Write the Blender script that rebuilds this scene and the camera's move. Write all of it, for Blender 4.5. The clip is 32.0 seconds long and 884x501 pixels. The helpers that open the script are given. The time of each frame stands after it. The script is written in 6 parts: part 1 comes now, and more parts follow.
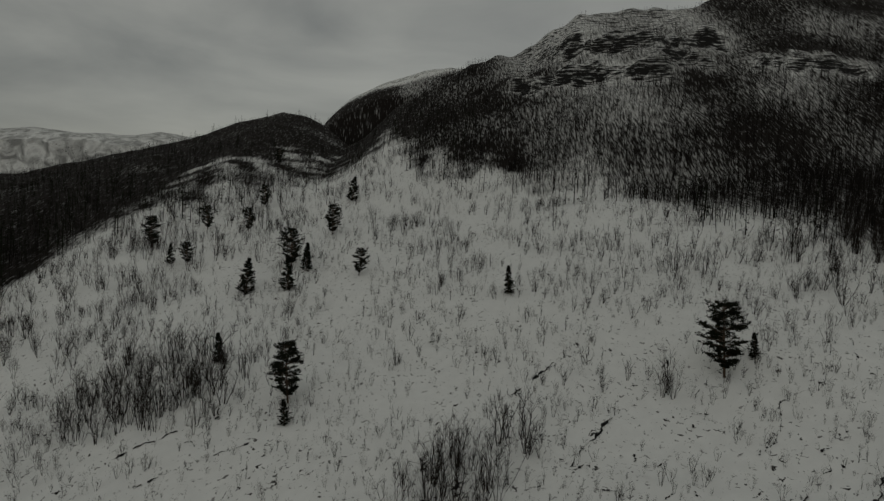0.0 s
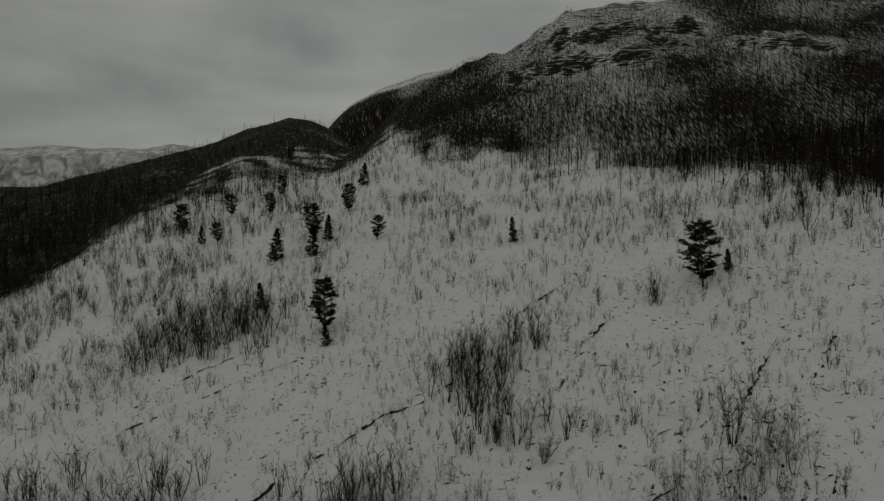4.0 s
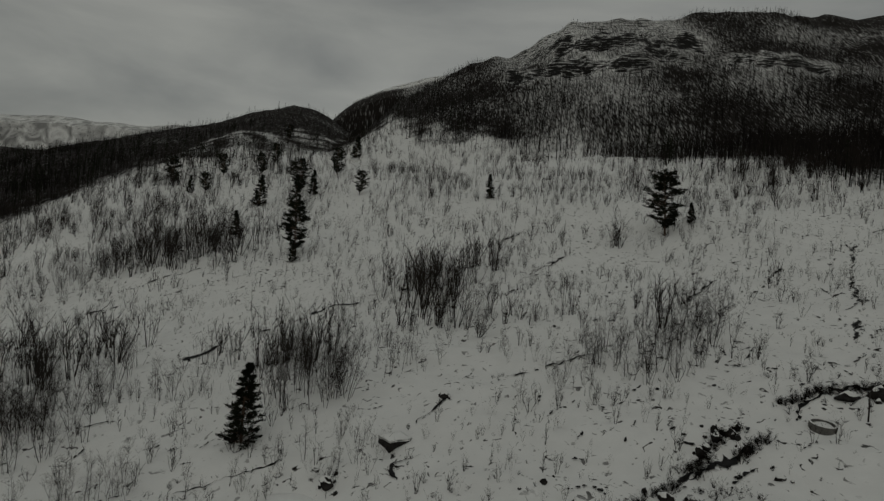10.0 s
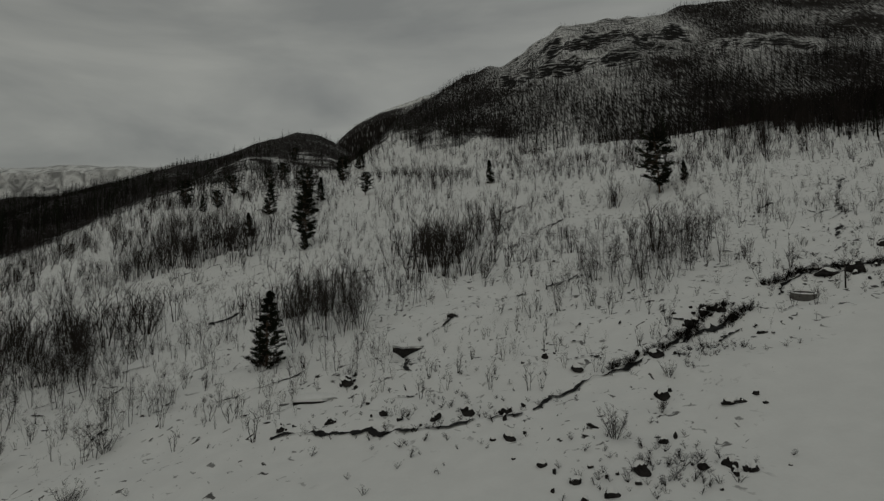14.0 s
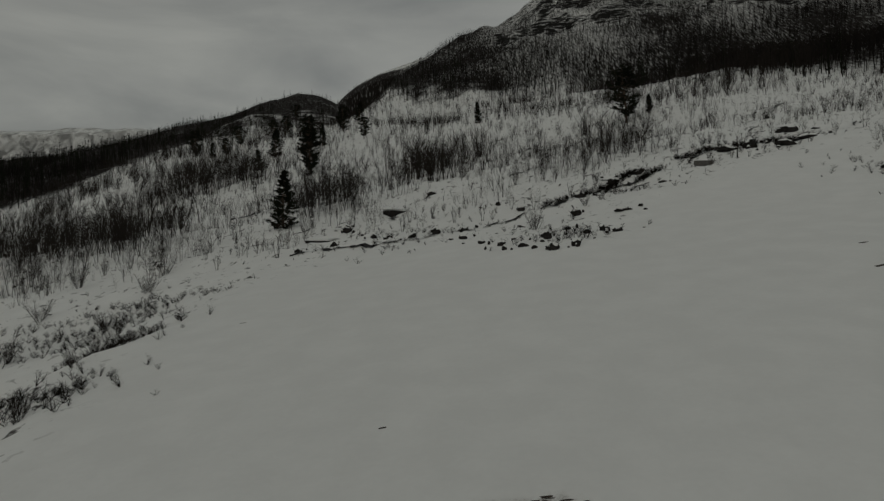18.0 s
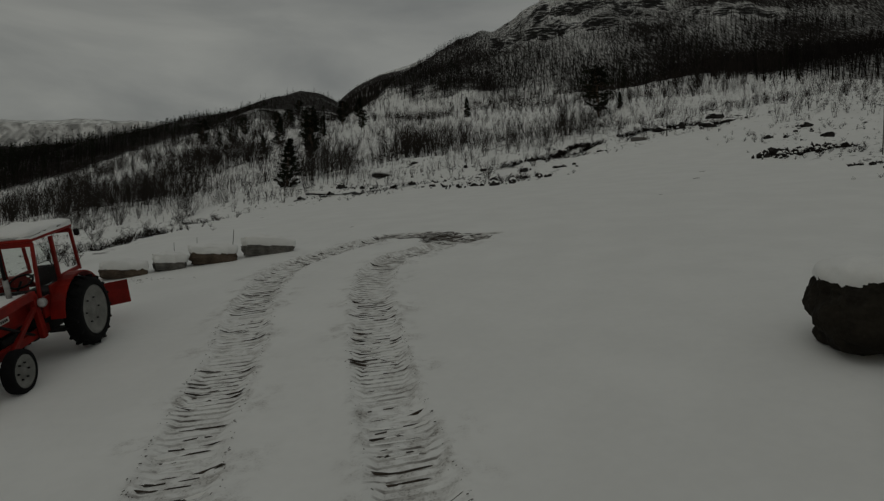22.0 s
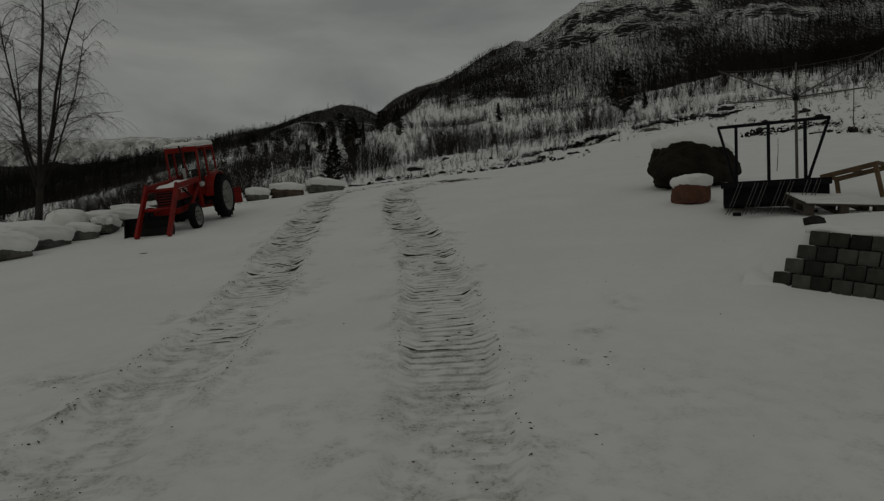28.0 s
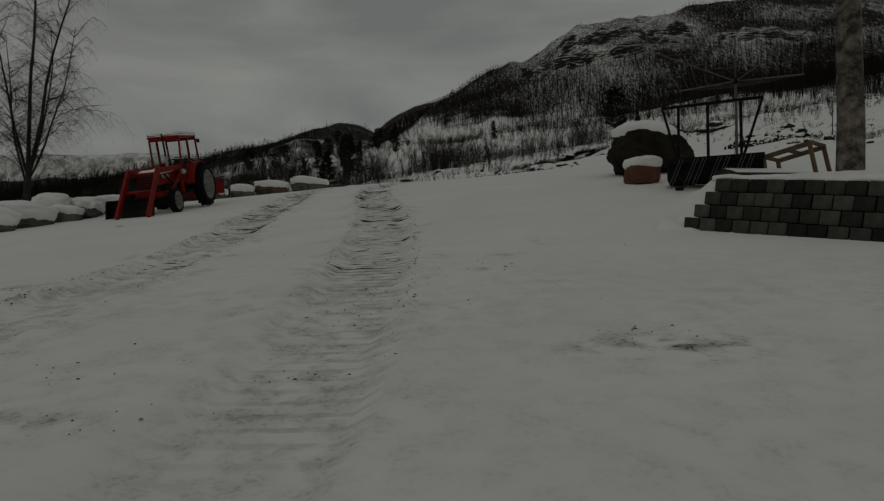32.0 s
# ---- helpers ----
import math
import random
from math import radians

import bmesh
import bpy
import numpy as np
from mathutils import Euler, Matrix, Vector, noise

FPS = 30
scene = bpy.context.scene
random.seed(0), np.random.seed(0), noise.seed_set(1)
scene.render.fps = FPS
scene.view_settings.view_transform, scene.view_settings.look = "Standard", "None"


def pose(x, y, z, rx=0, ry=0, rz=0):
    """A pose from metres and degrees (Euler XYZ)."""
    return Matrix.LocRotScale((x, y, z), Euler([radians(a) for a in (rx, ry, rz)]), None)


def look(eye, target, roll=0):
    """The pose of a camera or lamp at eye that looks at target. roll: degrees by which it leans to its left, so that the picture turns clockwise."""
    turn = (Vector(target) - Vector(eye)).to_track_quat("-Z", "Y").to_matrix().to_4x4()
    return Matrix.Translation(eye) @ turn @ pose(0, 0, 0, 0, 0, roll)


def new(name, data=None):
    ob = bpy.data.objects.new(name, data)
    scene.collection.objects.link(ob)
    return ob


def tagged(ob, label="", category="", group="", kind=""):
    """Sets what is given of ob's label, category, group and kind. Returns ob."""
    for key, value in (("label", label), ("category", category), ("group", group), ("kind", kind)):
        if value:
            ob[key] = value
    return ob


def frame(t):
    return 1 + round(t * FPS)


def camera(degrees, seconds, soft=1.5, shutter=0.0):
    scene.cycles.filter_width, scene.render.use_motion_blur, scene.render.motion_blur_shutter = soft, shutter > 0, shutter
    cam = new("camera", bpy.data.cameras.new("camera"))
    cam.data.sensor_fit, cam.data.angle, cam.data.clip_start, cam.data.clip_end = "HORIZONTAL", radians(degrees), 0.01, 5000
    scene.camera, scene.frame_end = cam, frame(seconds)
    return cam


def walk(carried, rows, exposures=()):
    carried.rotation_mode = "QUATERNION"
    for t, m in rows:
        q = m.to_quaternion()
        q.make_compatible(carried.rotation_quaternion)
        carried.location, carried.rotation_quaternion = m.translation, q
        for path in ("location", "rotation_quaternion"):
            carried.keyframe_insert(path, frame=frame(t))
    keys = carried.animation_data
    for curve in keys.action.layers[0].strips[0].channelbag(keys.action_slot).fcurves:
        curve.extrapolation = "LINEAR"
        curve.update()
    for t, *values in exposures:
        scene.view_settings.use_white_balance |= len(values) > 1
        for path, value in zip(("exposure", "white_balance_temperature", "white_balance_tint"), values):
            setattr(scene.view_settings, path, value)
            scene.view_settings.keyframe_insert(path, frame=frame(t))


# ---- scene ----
cam = camera(71.0, 32.0, soft=1.3)
PATH = [
    (0, (-6.859, 20.698, 38.826), (-6.658, 30.675, 38.184), 2.60),
    (0.5, (-7.101, 19.160, 36.770), (-6.929, 29.136, 36.097), -0.69),
    (1, (-7.241, 17.612, 36.247), (-7.117, 27.566, 35.302), 1.22),
    (1.5, (-7.536, 15.775, 35.124), (-7.314, 25.768, 34.834), 1.89),
    (2, (-8.183, 14.162, 33.553), (-7.935, 24.122, 32.690), 1.00),
    (2.5, (-8.782, 12.850, 32.594), (-8.671, 22.770, 31.341), 1.77),
    (4.5, (-8.545, 9.121, 29.389), (-8.302, 19.114, 29.137), -0.70),
    (5, (-8.769, 9.042, 28.454), (-8.260, 19.015, 27.927), 0.54),
    (5.5, (-8.828, 8.096, 27.655), (-8.508, 18.044, 26.690), -0.68),
    (6, (-8.231, 7.423, 26.894), (-8.114, 17.372, 25.889), -5.45),
    (6.5, (-8.361, 7.266, 25.917), (-8.138, 17.218, 24.957), -3.77),
    (7, (-7.718, 7.013, 24.785), (-7.599, 16.989, 24.099), -3.69),
    (7.5, (-7.415, 7.106, 23.679), (-7.244, 17.087, 23.082), -1.73),
    (8, (-6.917, 7.057, 22.894), (-6.815, 17.015, 21.989), 0.47),
    (8.5, (-6.145, 7.222, 21.361), (-6.116, 17.209, 20.843), -2.15),
    (9, (-5.371, 7.405, 20.165), (-5.302, 17.402, 19.944), -0.89),
    (9.5, (-4.627, 7.374, 19.447), (-4.533, 17.363, 18.980), 5.23),
    (10, (-4.119, 7.446, 18.209), (-3.955, 17.444, 18.250), 4.60),
    (10.5, (-3.924, 7.540, 17.304), (-3.637, 17.535, 17.379), 5.17),
    (11, (-3.581, 7.440, 16.265), (-3.352, 17.437, 16.276), 3.56),
    (11.5, (-3.364, 7.213, 15.807), (-3.204, 17.211, 15.912), 3.29),
    (12, (-3.340, 6.874, 15.258), (-3.238, 16.873, 15.207), 2.35),
    (12.5, (-3.309, 6.330, 14.385), (-3.280, 16.327, 14.639), 1.68),
    (13, (-3.326, 5.795, 13.339), (-3.370, 15.793, 13.553), -2.83),
    (13.5, (-3.224, 5.326, 12.478), (-3.247, 15.323, 12.735), -1.84),
    (15.5, (-2.068, 1.600, 8.695), (-2.236, 11.533, 9.844), 2.86),
    (16, (-1.892, 0.839, 7.549), (-1.794, 10.801, 8.418), 2.25),
    (16.5, (-1.947, -0.806, 6.665), (-1.922, 9.184, 7.113), -0.27),
    (17, (-1.869, -2.604, 5.640), (-2.094, 7.393, 5.605), 1.05),
    (17.5, (-1.552, -3.884, 4.816), (-1.793, 6.112, 4.995), 1.15),
    (18, (-1.304, -5.198, 4.303), (-1.397, 4.801, 4.328), -0.73),
    (18.5, (-0.969, -6.528, 3.707), (-0.908, 3.471, 3.847), 0.78),
    (19, (-0.772, -7.599, 3.168), (-0.696, 2.401, 3.219), -0.91),
    (19.5, (-0.533, -8.629, 2.499), (-0.479, 1.370, 2.642), -0.36),
    (20, (-0.318, -9.784, 1.892), (-0.228, 0.211, 2.198), -1.36),
    (20.5, (-0.068, -10.886, 1.273), (0.048, -0.889, 1.482), -0.87),
    (21, (0.192, -12.103, 0.833), (0.242, -2.105, 1.024), 0.40),
    (21.5, (0.450, -13.281, 0.442), (0.426, -3.282, 0.551), 0.76),
    (22, (0.586, -14.304, -0.052), (0.532, -4.305, 0.061), 0.77),
    (22.5, (0.802, -15.418, -0.521), (0.733, -5.419, -0.406), 0.16),
    (23, (0.818, -16.321, -0.816), (0.792, -6.322, -0.955), 0.57),
    (23.5, (0.851, -17.067, -0.972), (0.837, -7.072, -1.280), -1.37),
    (24, (1.027, -17.911, -1.192), (1.030, -7.917, -1.529), 0.30),
    (24.5, (1.136, -18.416, -1.361), (1.141, -8.433, -1.942), 0.82),
    (26.5, (1.386, -19.324, -2.060), (1.439, -9.325, -1.993), -0.51),
    (27, (1.501, -19.536, -2.377), (0.853, -9.557, -2.408), 0.49),
    (27.5, (1.560, -19.687, -2.595), (0.854, -9.712, -2.591), -0.00),
    (28, (1.629, -19.806, -2.747), (0.938, -9.835, -2.442), 0.12),
    (28.5, (1.705, -19.975, -2.881), (1.012, -10.007, -2.489), 0.91),
    (29, (1.756, -20.232, -3.012), (1.101, -10.254, -3.015), 0.84),
    (29.5, (1.836, -20.430, -3.115), (1.236, -10.451, -3.335), 0.72),
    (30, (1.935, -20.499, -3.202), (1.376, -10.514, -3.227), 0.45),
    (30.5, (2.018, -20.529, -3.250), (1.503, -10.542, -3.314), -0.21),
    (31, (2.127, -20.507, -3.317), (1.524, -10.525, -3.376), 0.55),
    (31.5, (2.211, -20.433, -3.437), (1.558, -10.454, -3.459), -0.09),
    (32, (2.303, -20.257, -3.551), (1.645, -10.298, -2.931), 0.57),
]
walk(cam, [(t, look(eye, target, roll)) for t, eye, target, roll in PATH],
     exposures=[(0, 0.03), (9, 0.05), (13, 0.07), (16, 0.20), (17, 0.21), (18, 0.04), (19, -0.08), (22, -0.16), (24, -0.20), (28, -0.25), (32, -0.28)])

# ---- light: overcast winter sky ----
world = bpy.data.worlds.new("overcast_sky")
scene.world = world
world.use_nodes = True
wn, wl = world.node_tree.nodes, world.node_tree.links
wn.clear()
w_out = wn.new("ShaderNodeOutputWorld")
w_bg = wn.new("ShaderNodeBackground")
w_sky = wn.new("ShaderNodeTexSky")
w_sky.sky_type, w_sky.sun_disc = "NISHITA", False
w_sky.sun_elevation, w_sky.sun_rotation = radians(14), radians(200)
w_co = wn.new("ShaderNodeTexCoord")
w_map = wn.new("ShaderNodeMapping")
w_map.inputs["Scale"].default_value = (1.2, 1.2, 4.5)
w_noise = wn.new("ShaderNodeTexNoise")
w_noise.inputs["Scale"].default_value, w_noise.inputs["Detail"].default_value = 1.9, 6.0
w_noise.inputs["Distortion"].default_value = 0.4
w_ramp = wn.new("ShaderNodeValToRGB")
w_ramp.color_ramp.elements[0].position, w_ramp.color_ramp.elements[0].color = 0.36, (0.157, 0.159, 0.147, 1)
w_ramp.color_ramp.elements[1].position, w_ramp.color_ramp.elements[1].color = 0.68, (0.268, 0.268, 0.242, 1)
# the cloud deck grows brighter towards the zenith
w_sep = wn.new("ShaderNodeSeparateXYZ")
w_up = wn.new("ShaderNodeMapRange")
w_up.inputs["From Min"].default_value, w_up.inputs["From Max"].default_value = 0.35, 1.0
w_up.inputs["To Min"].default_value, w_up.inputs["To Max"].default_value = 1.0, 1.14
w_mul = wn.new("ShaderNodeVectorMath")
w_mul.operation = "SCALE"
w_mix = wn.new("ShaderNodeMixRGB")
w_mix.inputs["Fac"].default_value = 0.006
wl.new(w_co.outputs["Generated"], w_map.inputs["Vector"])
wl.new(w_map.outputs["Vector"], w_noise.inputs["Vector"])
wl.new(w_noise.outputs["Fac"], w_ramp.inputs["Fac"])
wl.new(w_co.outputs["Generated"], w_sep.inputs["Vector"])
wl.new(w_sep.outputs["Z"], w_up.inputs["Value"])
wl.new(w_ramp.outputs["Color"], w_mul.inputs[0])
wl.new(w_up.outputs["Result"], w_mul.inputs["Scale"])
wl.new(w_mul.outputs["Vector"], w_mix.inputs["Color1"])
wl.new(w_sky.outputs["Color"], w_mix.inputs["Color2"])
wl.new(w_mix.outputs["Color"], w_bg.inputs["Color"])
wl.new(w_bg.outputs["Background"], w_out.inputs["Surface"])
w_bg.inputs["Strength"].default_value = 1.0

sun_data = bpy.data.lights.new("sun", "SUN")
sun_data.energy, sun_data.angle, sun_data.color = 0.06, radians(40), (1.0, 0.97, 0.93)
sun = new("sun", sun_data)
sun.matrix_world = look((0, -30, 40), (10, 0, 0))


# ---- materials ----
def material(name, build=None, base=(0.5, 0.5, 0.5), rough=0.7, metal=0.0, vary=0.25, scale=8.0, bump=0.2, second=None, detail=5.0, dist=0.02, spec=0.4):
    """A surface of two mixed tones at two scales, with fine relief. build(nodes, links, bsdf) may go on from there."""
    m = bpy.data.materials.new(name)
    m.use_nodes = True
    n, l = m.node_tree.nodes, m.node_tree.links
    b = n["Principled BSDF"]
    b.inputs["Roughness"].default_value, b.inputs["Metallic"].default_value = rough, metal
    b.inputs["Specular IOR Level"].default_value = spec
    co = n.new("ShaderNodeTexCoord")
    big, fine = n.new("ShaderNodeTexNoise"), n.new("ShaderNodeTexNoise")
    big.inputs["Scale"].default_value, big.inputs["Detail"].default_value = scale, detail
    fine.inputs["Scale"].default_value, fine.inputs["Detail"].default_value = scale * 9, 3.0
    add = n.new("ShaderNodeMath")
    add.operation = "MULTIPLY_ADD"
    add.inputs[1].default_value, add.inputs[2].default_value = 0.35, 0.0
    ramp = n.new("ShaderNodeValToRGB")
    dark = second or tuple(c * (1 - vary) for c in base)
    ramp.color_ramp.elements[0].position, ramp.color_ramp.elements[0].color = 0.38, (*dark, 1)
    ramp.color_ramp.elements[1].position, ramp.color_ramp.elements[1].color = 0.72, (*base, 1)
    plus = n.new("ShaderNodeMath")
    plus.operation = "ADD"
    less = n.new("ShaderNodeMath")
    less.operation = "SUBTRACT"
    less.inputs[1].default_value = 0.17
    l.new(co.outputs["Object"], big.inputs["Vector"])
    l.new(co.outputs["Object"], fine.inputs["Vector"])
    l.new(fine.outputs["Fac"], add.inputs[0])
    l.new(big.outputs["Fac"], plus.inputs[0])
    l.new(add.outputs[0], plus.inputs[1])
    l.new(plus.outputs[0], less.inputs[0])
    l.new(less.outputs[0], ramp.inputs["Fac"])
    l.new(ramp.outputs["Color"], b.inputs["Base Color"])
    if bump:
        bp = n.new("ShaderNodeBump")
        bp.inputs["Strength"].default_value, bp.inputs["Distance"].default_value = bump, dist
        l.new(plus.outputs[0], bp.inputs["Height"])
        l.new(bp.outputs["Normal"], b.inputs["Normal"])
    if build:
        build(n, l, b, ramp, co)
    return m


def ground_build(n, l, b, ramp, co):
    """Snow over heather and rock: bare earth, twigs and stone show through on rough and steep land, dirt in the vehicle tracks."""
    rough_a, crag_a, track_a = (n.new("ShaderNodeAttribute") for _ in range(3))
    rough_a.attribute_name, crag_a.attribute_name, track_a.attribute_name = "heath", "crag", "track"

    def noisy(scale, detail, lo, hi, dist=0.0):
        t = n.new("ShaderNodeTexNoise")
        t.inputs["Scale"].default_value, t.inputs["Detail"].default_value, t.inputs["Distortion"].default_value = scale, detail, dist
        r = n.new("ShaderNodeMapRange")
        r.inputs["From Min"].default_value, r.inputs["From Max"].default_value = lo, hi
        l.new(co.outputs["Object"], t.inputs["Vector"])
        l.new(t.outputs["Fac"], r.inputs["Value"])
        return r.outputs["Result"]

    def calc(op, a, c):
        m = n.new("ShaderNodeMath")
        m.operation = op
        for k, v in enumerate((a, c)):
            if isinstance(v, float):
                m.inputs[k].default_value = v
            else:
                l.new(v, m.inputs[k])
        return m.outputs[0]

    heath = calc("MULTIPLY", noisy(1.9, 8.0, 0.62, 0.67, 0.8), rough_a.outputs["Fac"])
    heath = calc("MULTIPLY", heath, noisy(0.16, 3.0, 0.34, 0.56))
    wood_a = n.new("ShaderNodeAttribute")
    wood_a.attribute_name = "wood"
    # under the trees dark litter and heath lie in streaks down the slope
    streak = n.new("ShaderNodeTexNoise")
    streak.inputs["Scale"].default_value, streak.inputs["Detail"].default_value = 1.7, 9.0
    smap = n.new("ShaderNodeMapping")
    smap.inputs["Scale"].default_value = (1.5, 0.26, 0.22)
    l.new(co.outputs["Object"], smap.inputs["Vector"])
    l.new(smap.outputs["Vector"], streak.inputs["Vector"])
    lit = n.new("ShaderNodeMapRange")
    lit.inputs["From Min"].default_value, lit.inputs["From Max"].default_value = 0.58, 1.03
    l.new(calc("ADD", streak.outputs["Fac"], calc("MULTIPLY", wood_a.outputs["Fac"], 0.60)), lit.inputs["Value"])
    under = calc("MINIMUM", calc("MULTIPLY", wood_a.outputs["Fac"], 3.0), 1.0)
    heath = calc("MAXIMUM", heath, calc("MULTIPLY", lit.outputs["Result"], under))
    ledge = n.new("ShaderNodeTexNoise")
    ledge.inputs["Scale"].default_value, ledge.inputs["Detail"].default_value = 0.55, 12.0
    ledge.inputs["Roughness"].default_value = 0.66
    mp = n.new("ShaderNodeMapping")
    mp.inputs["Scale"].default_value = (0.4, 1.4, 3.2)
    mp.inputs["Rotation"].default_value = (0.0, 0.12, 0.35)
    l.new(co.outputs["Object"], mp.inputs["Vector"])
    l.new(mp.outputs["Vector"], ledge.inputs["Vector"])
    lr = n.new("ShaderNodeMapRange")
    lr.inputs["From Min"].default_value, lr.inputs["From Max"].default_value = 0.73, 0.86
    geo = n.new("ShaderNodeNewGeometry")
    sep = n.new("ShaderNodeSeparateXYZ")
    l.new(geo.outputs["True Normal"], sep.inputs["Vector"])
    steep = n.new("ShaderNodeMapRange")
    steep.inputs["From Min"].default_value, steep.inputs["From Max"].default_value = 0.66, 0.50
    l.new(sep.outputs["Z"], steep.inputs["Value"])
    bare = calc("MULTIPLY", calc("MULTIPLY", steep.outputs["Result"], rough_a.outputs["Fac"]), 0.07)
    bare = calc("ADD", bare, calc("MULTIPLY", crag_a.outputs["Fac"], 0.33))
    l.new(calc("ADD", ledge.outputs["Fac"], bare), lr.inputs["Value"])
    hill_a = n.new("ShaderNodeAttribute")
    hill_a.attribute_name = "hill"
    rock = calc("MAXIMUM", lr.outputs["Result"], calc("MULTIPLY", calc("MULTIPLY", noisy(0.20, 12.0, 0.38, 0.62, 0.8), hill_a.outputs["Fac"]), 0.85))
    stain = calc("MULTIPLY", noisy(6.0, 8.0, 0.42, 0.66, 0.3), track_a.outputs["Fac"])
    crumb = calc("MULTIPLY", noisy(38.0, 5.0, 0.52, 0.60, 0.4), stain)
    # prints of the cleats lie across the ruts, dirty in patches
    run_a, rut_a = n.new("ShaderNodeAttribute"), n.new("ShaderNodeAttribute")
    run_a.attribute_name, rut_a.attribute_name = "run", "rut"
    shaken = calc("ADD", run_a.outputs["Fac"], calc("MULTIPLY", noisy(5.0, 3.0, 0.0, 1.0), 0.05))
    bar = n.new("ShaderNodeMapRange")
    bar.inputs["From Min"].default_value, bar.inputs["From Max"].default_value = 0.25, 0.75
    l.new(calc("SINE", calc("MULTIPLY", shaken, 50.0), 0.0), bar.inputs["Value"])
    prints = calc("MULTIPLY", calc("MULTIPLY", bar.outputs["Result"], rut_a.outputs["Fac"]), noisy(0.9, 5.0, 0.40, 0.62, 0.6))
    soiled = calc("MULTIPLY", calc("MULTIPLY", prints, noisy(1.7, 4.0, 0.38, 0.52)), noisy(11.0, 4.0, 0.40, 0.52))

    def over(base, fac, colour):
        x = n.new("ShaderNodeMixRGB")
        l.new(fac, x.inputs["Fac"])
        l.new(base, x.inputs["Color1"])
        x.inputs["Color2"].default_value = (*colour, 1)
        return x.outputs["Color"]

    c = over(ramp.outputs["Color"], heath, (0.016, 0.0135, 0.012))
    c = over(c, rock, (0.016, 0.0155, 0.015))
    c = over(c, calc("MULTIPLY", stain, 0.62), (0.20, 0.175, 0.145))
    c = over(c, calc("MULTIPLY", prints, 0.45), (0.25, 0.235, 0.21))
    c = over(c, calc("MULTIPLY", crumb, 0.75), (0.045, 0.036, 0.027))
    c = over(c, calc("MULTIPLY", soiled, 0.85), (0.045, 0.034, 0.024))
    l.new(c, b.inputs["Base Color"])


M_GROUND = material("snowy_ground", ground_build, base=(0.80, 0.81, 0.80), rough=0.75, vary=0.06, scale=0.8, bump=0.10, dist=0.04, spec=0.06)
def sharper(n, l, b, ramp, co):
    """Rock and snow with a clear edge between them."""
    ramp.color_ramp.elements[0].position, ramp.color_ramp.elements[1].position = 0.45, 0.60


M_FARHILL = material("far_snowy_mountain", sharper, base=(0.60, 0.61, 0.62), rough=0.9, scale=0.016, second=(0.03, 0.032, 0.035), bump=0.0, detail=14.0, spec=0.1)
M_SNOW = material("fresh_snow", base=(0.82, 0.83, 0.82), rough=0.7, vary=0.06, scale=3.0, bump=0.35, dist=0.03, spec=0.2)
M_BARK = material("grey_birch_bark", base=(0.052, 0.046, 0.041), rough=0.9, vary=0.5, scale=3.0, bump=0.0, spec=0.08)
M_TWIG = material("dark_twigs", base=(0.040, 0.034, 0.030), rough=0.95, vary=0.4, scale=2.0, bump=0.0, spec=0.04)
M_WOODTWIG = material("grey_brown_twigs", base=(0.026, 0.022, 0.020), rough=0.95, vary=0.5, scale=0.25, bump=0.0, spec=0.04)
M_PINE = material("pine_needles", base=(0.019, 0.022, 0.013), rough=0.9, vary=0.5, scale=1.6, bump=0.0, spec=0.06)
M_PINEBARK = material("pine_bark", base=(0.115, 0.075, 0.050), rough=0.95, vary=0.5, scale=6.0, bump=0.5)
M_ROCK = material("dark_rock", base=(0.045, 0.042, 0.040), rough=0.9, vary=0.7, scale=2.5, bump=0.8, dist=0.06, spec=0.1)
M_STREAM = material("dark_stream_bed", base=(0.012, 0.012, 0.013), rough=0.5, vary=0.6, scale=4.0, bump=0.5, spec=0.15)
M_HEATH = material("bare_heather", base=(0.020, 0.017, 0.014), rough=0.95, vary=0.5, scale=5.0, bump=0.0, spec=0.04)


# ---- small builders ----
def part(name, bm, mat, parent=None, label=""):
    me = bpy.data.meshes.new(name)
    bm.to_mesh(me)
    bm.free()
    me.materials.append(mat)
    ob = new(name, me)
    ob.parent = parent
    return tagged(ob, label)


def mesh_of(name, verts, faces, mat, smooth_faces=False):
    me = bpy.data.meshes.new(name)
    me.from_pydata([tuple(v) for v in verts] if not isinstance(verts, np.ndarray) else verts.tolist(), [], faces if not isinstance(faces, np.ndarray) else faces.tolist())
    me.materials.append(mat)
    if smooth_faces:
        me.polygons.foreach_set("use_smooth", [True] * len(me.polygons))
    return me


def thing(name, label, category, group="", at=None):
    ob = new(name)
    ob.empty_display_size = 0.2
    if at is not None:
        ob.matrix_basis = at
    return tagged(ob, label, category, group)


def smooth(a):
    a = np.clip(a, 0.0, 1.0)
    return a * a * (3 - 2 * a)


WAVES = {}


def wave(x, y, size, seed):
    """Cheap smooth pseudo-random waves between about -1 and 1."""
    if seed not in WAVES:
        r = np.random.RandomState(seed)
        WAVES[seed] = [(r.uniform(0, 6.283), r.uniform(0.7, 1.5), r.uniform(0, 6.283)) for _ in range(5)]
    out = 0.0
    for a, k, ph in WAVES[seed]:
        out = out + np.sin((x * np.cos(a) + y * np.sin(a)) * 6.283 * k / size + ph)
    return out / 3.2


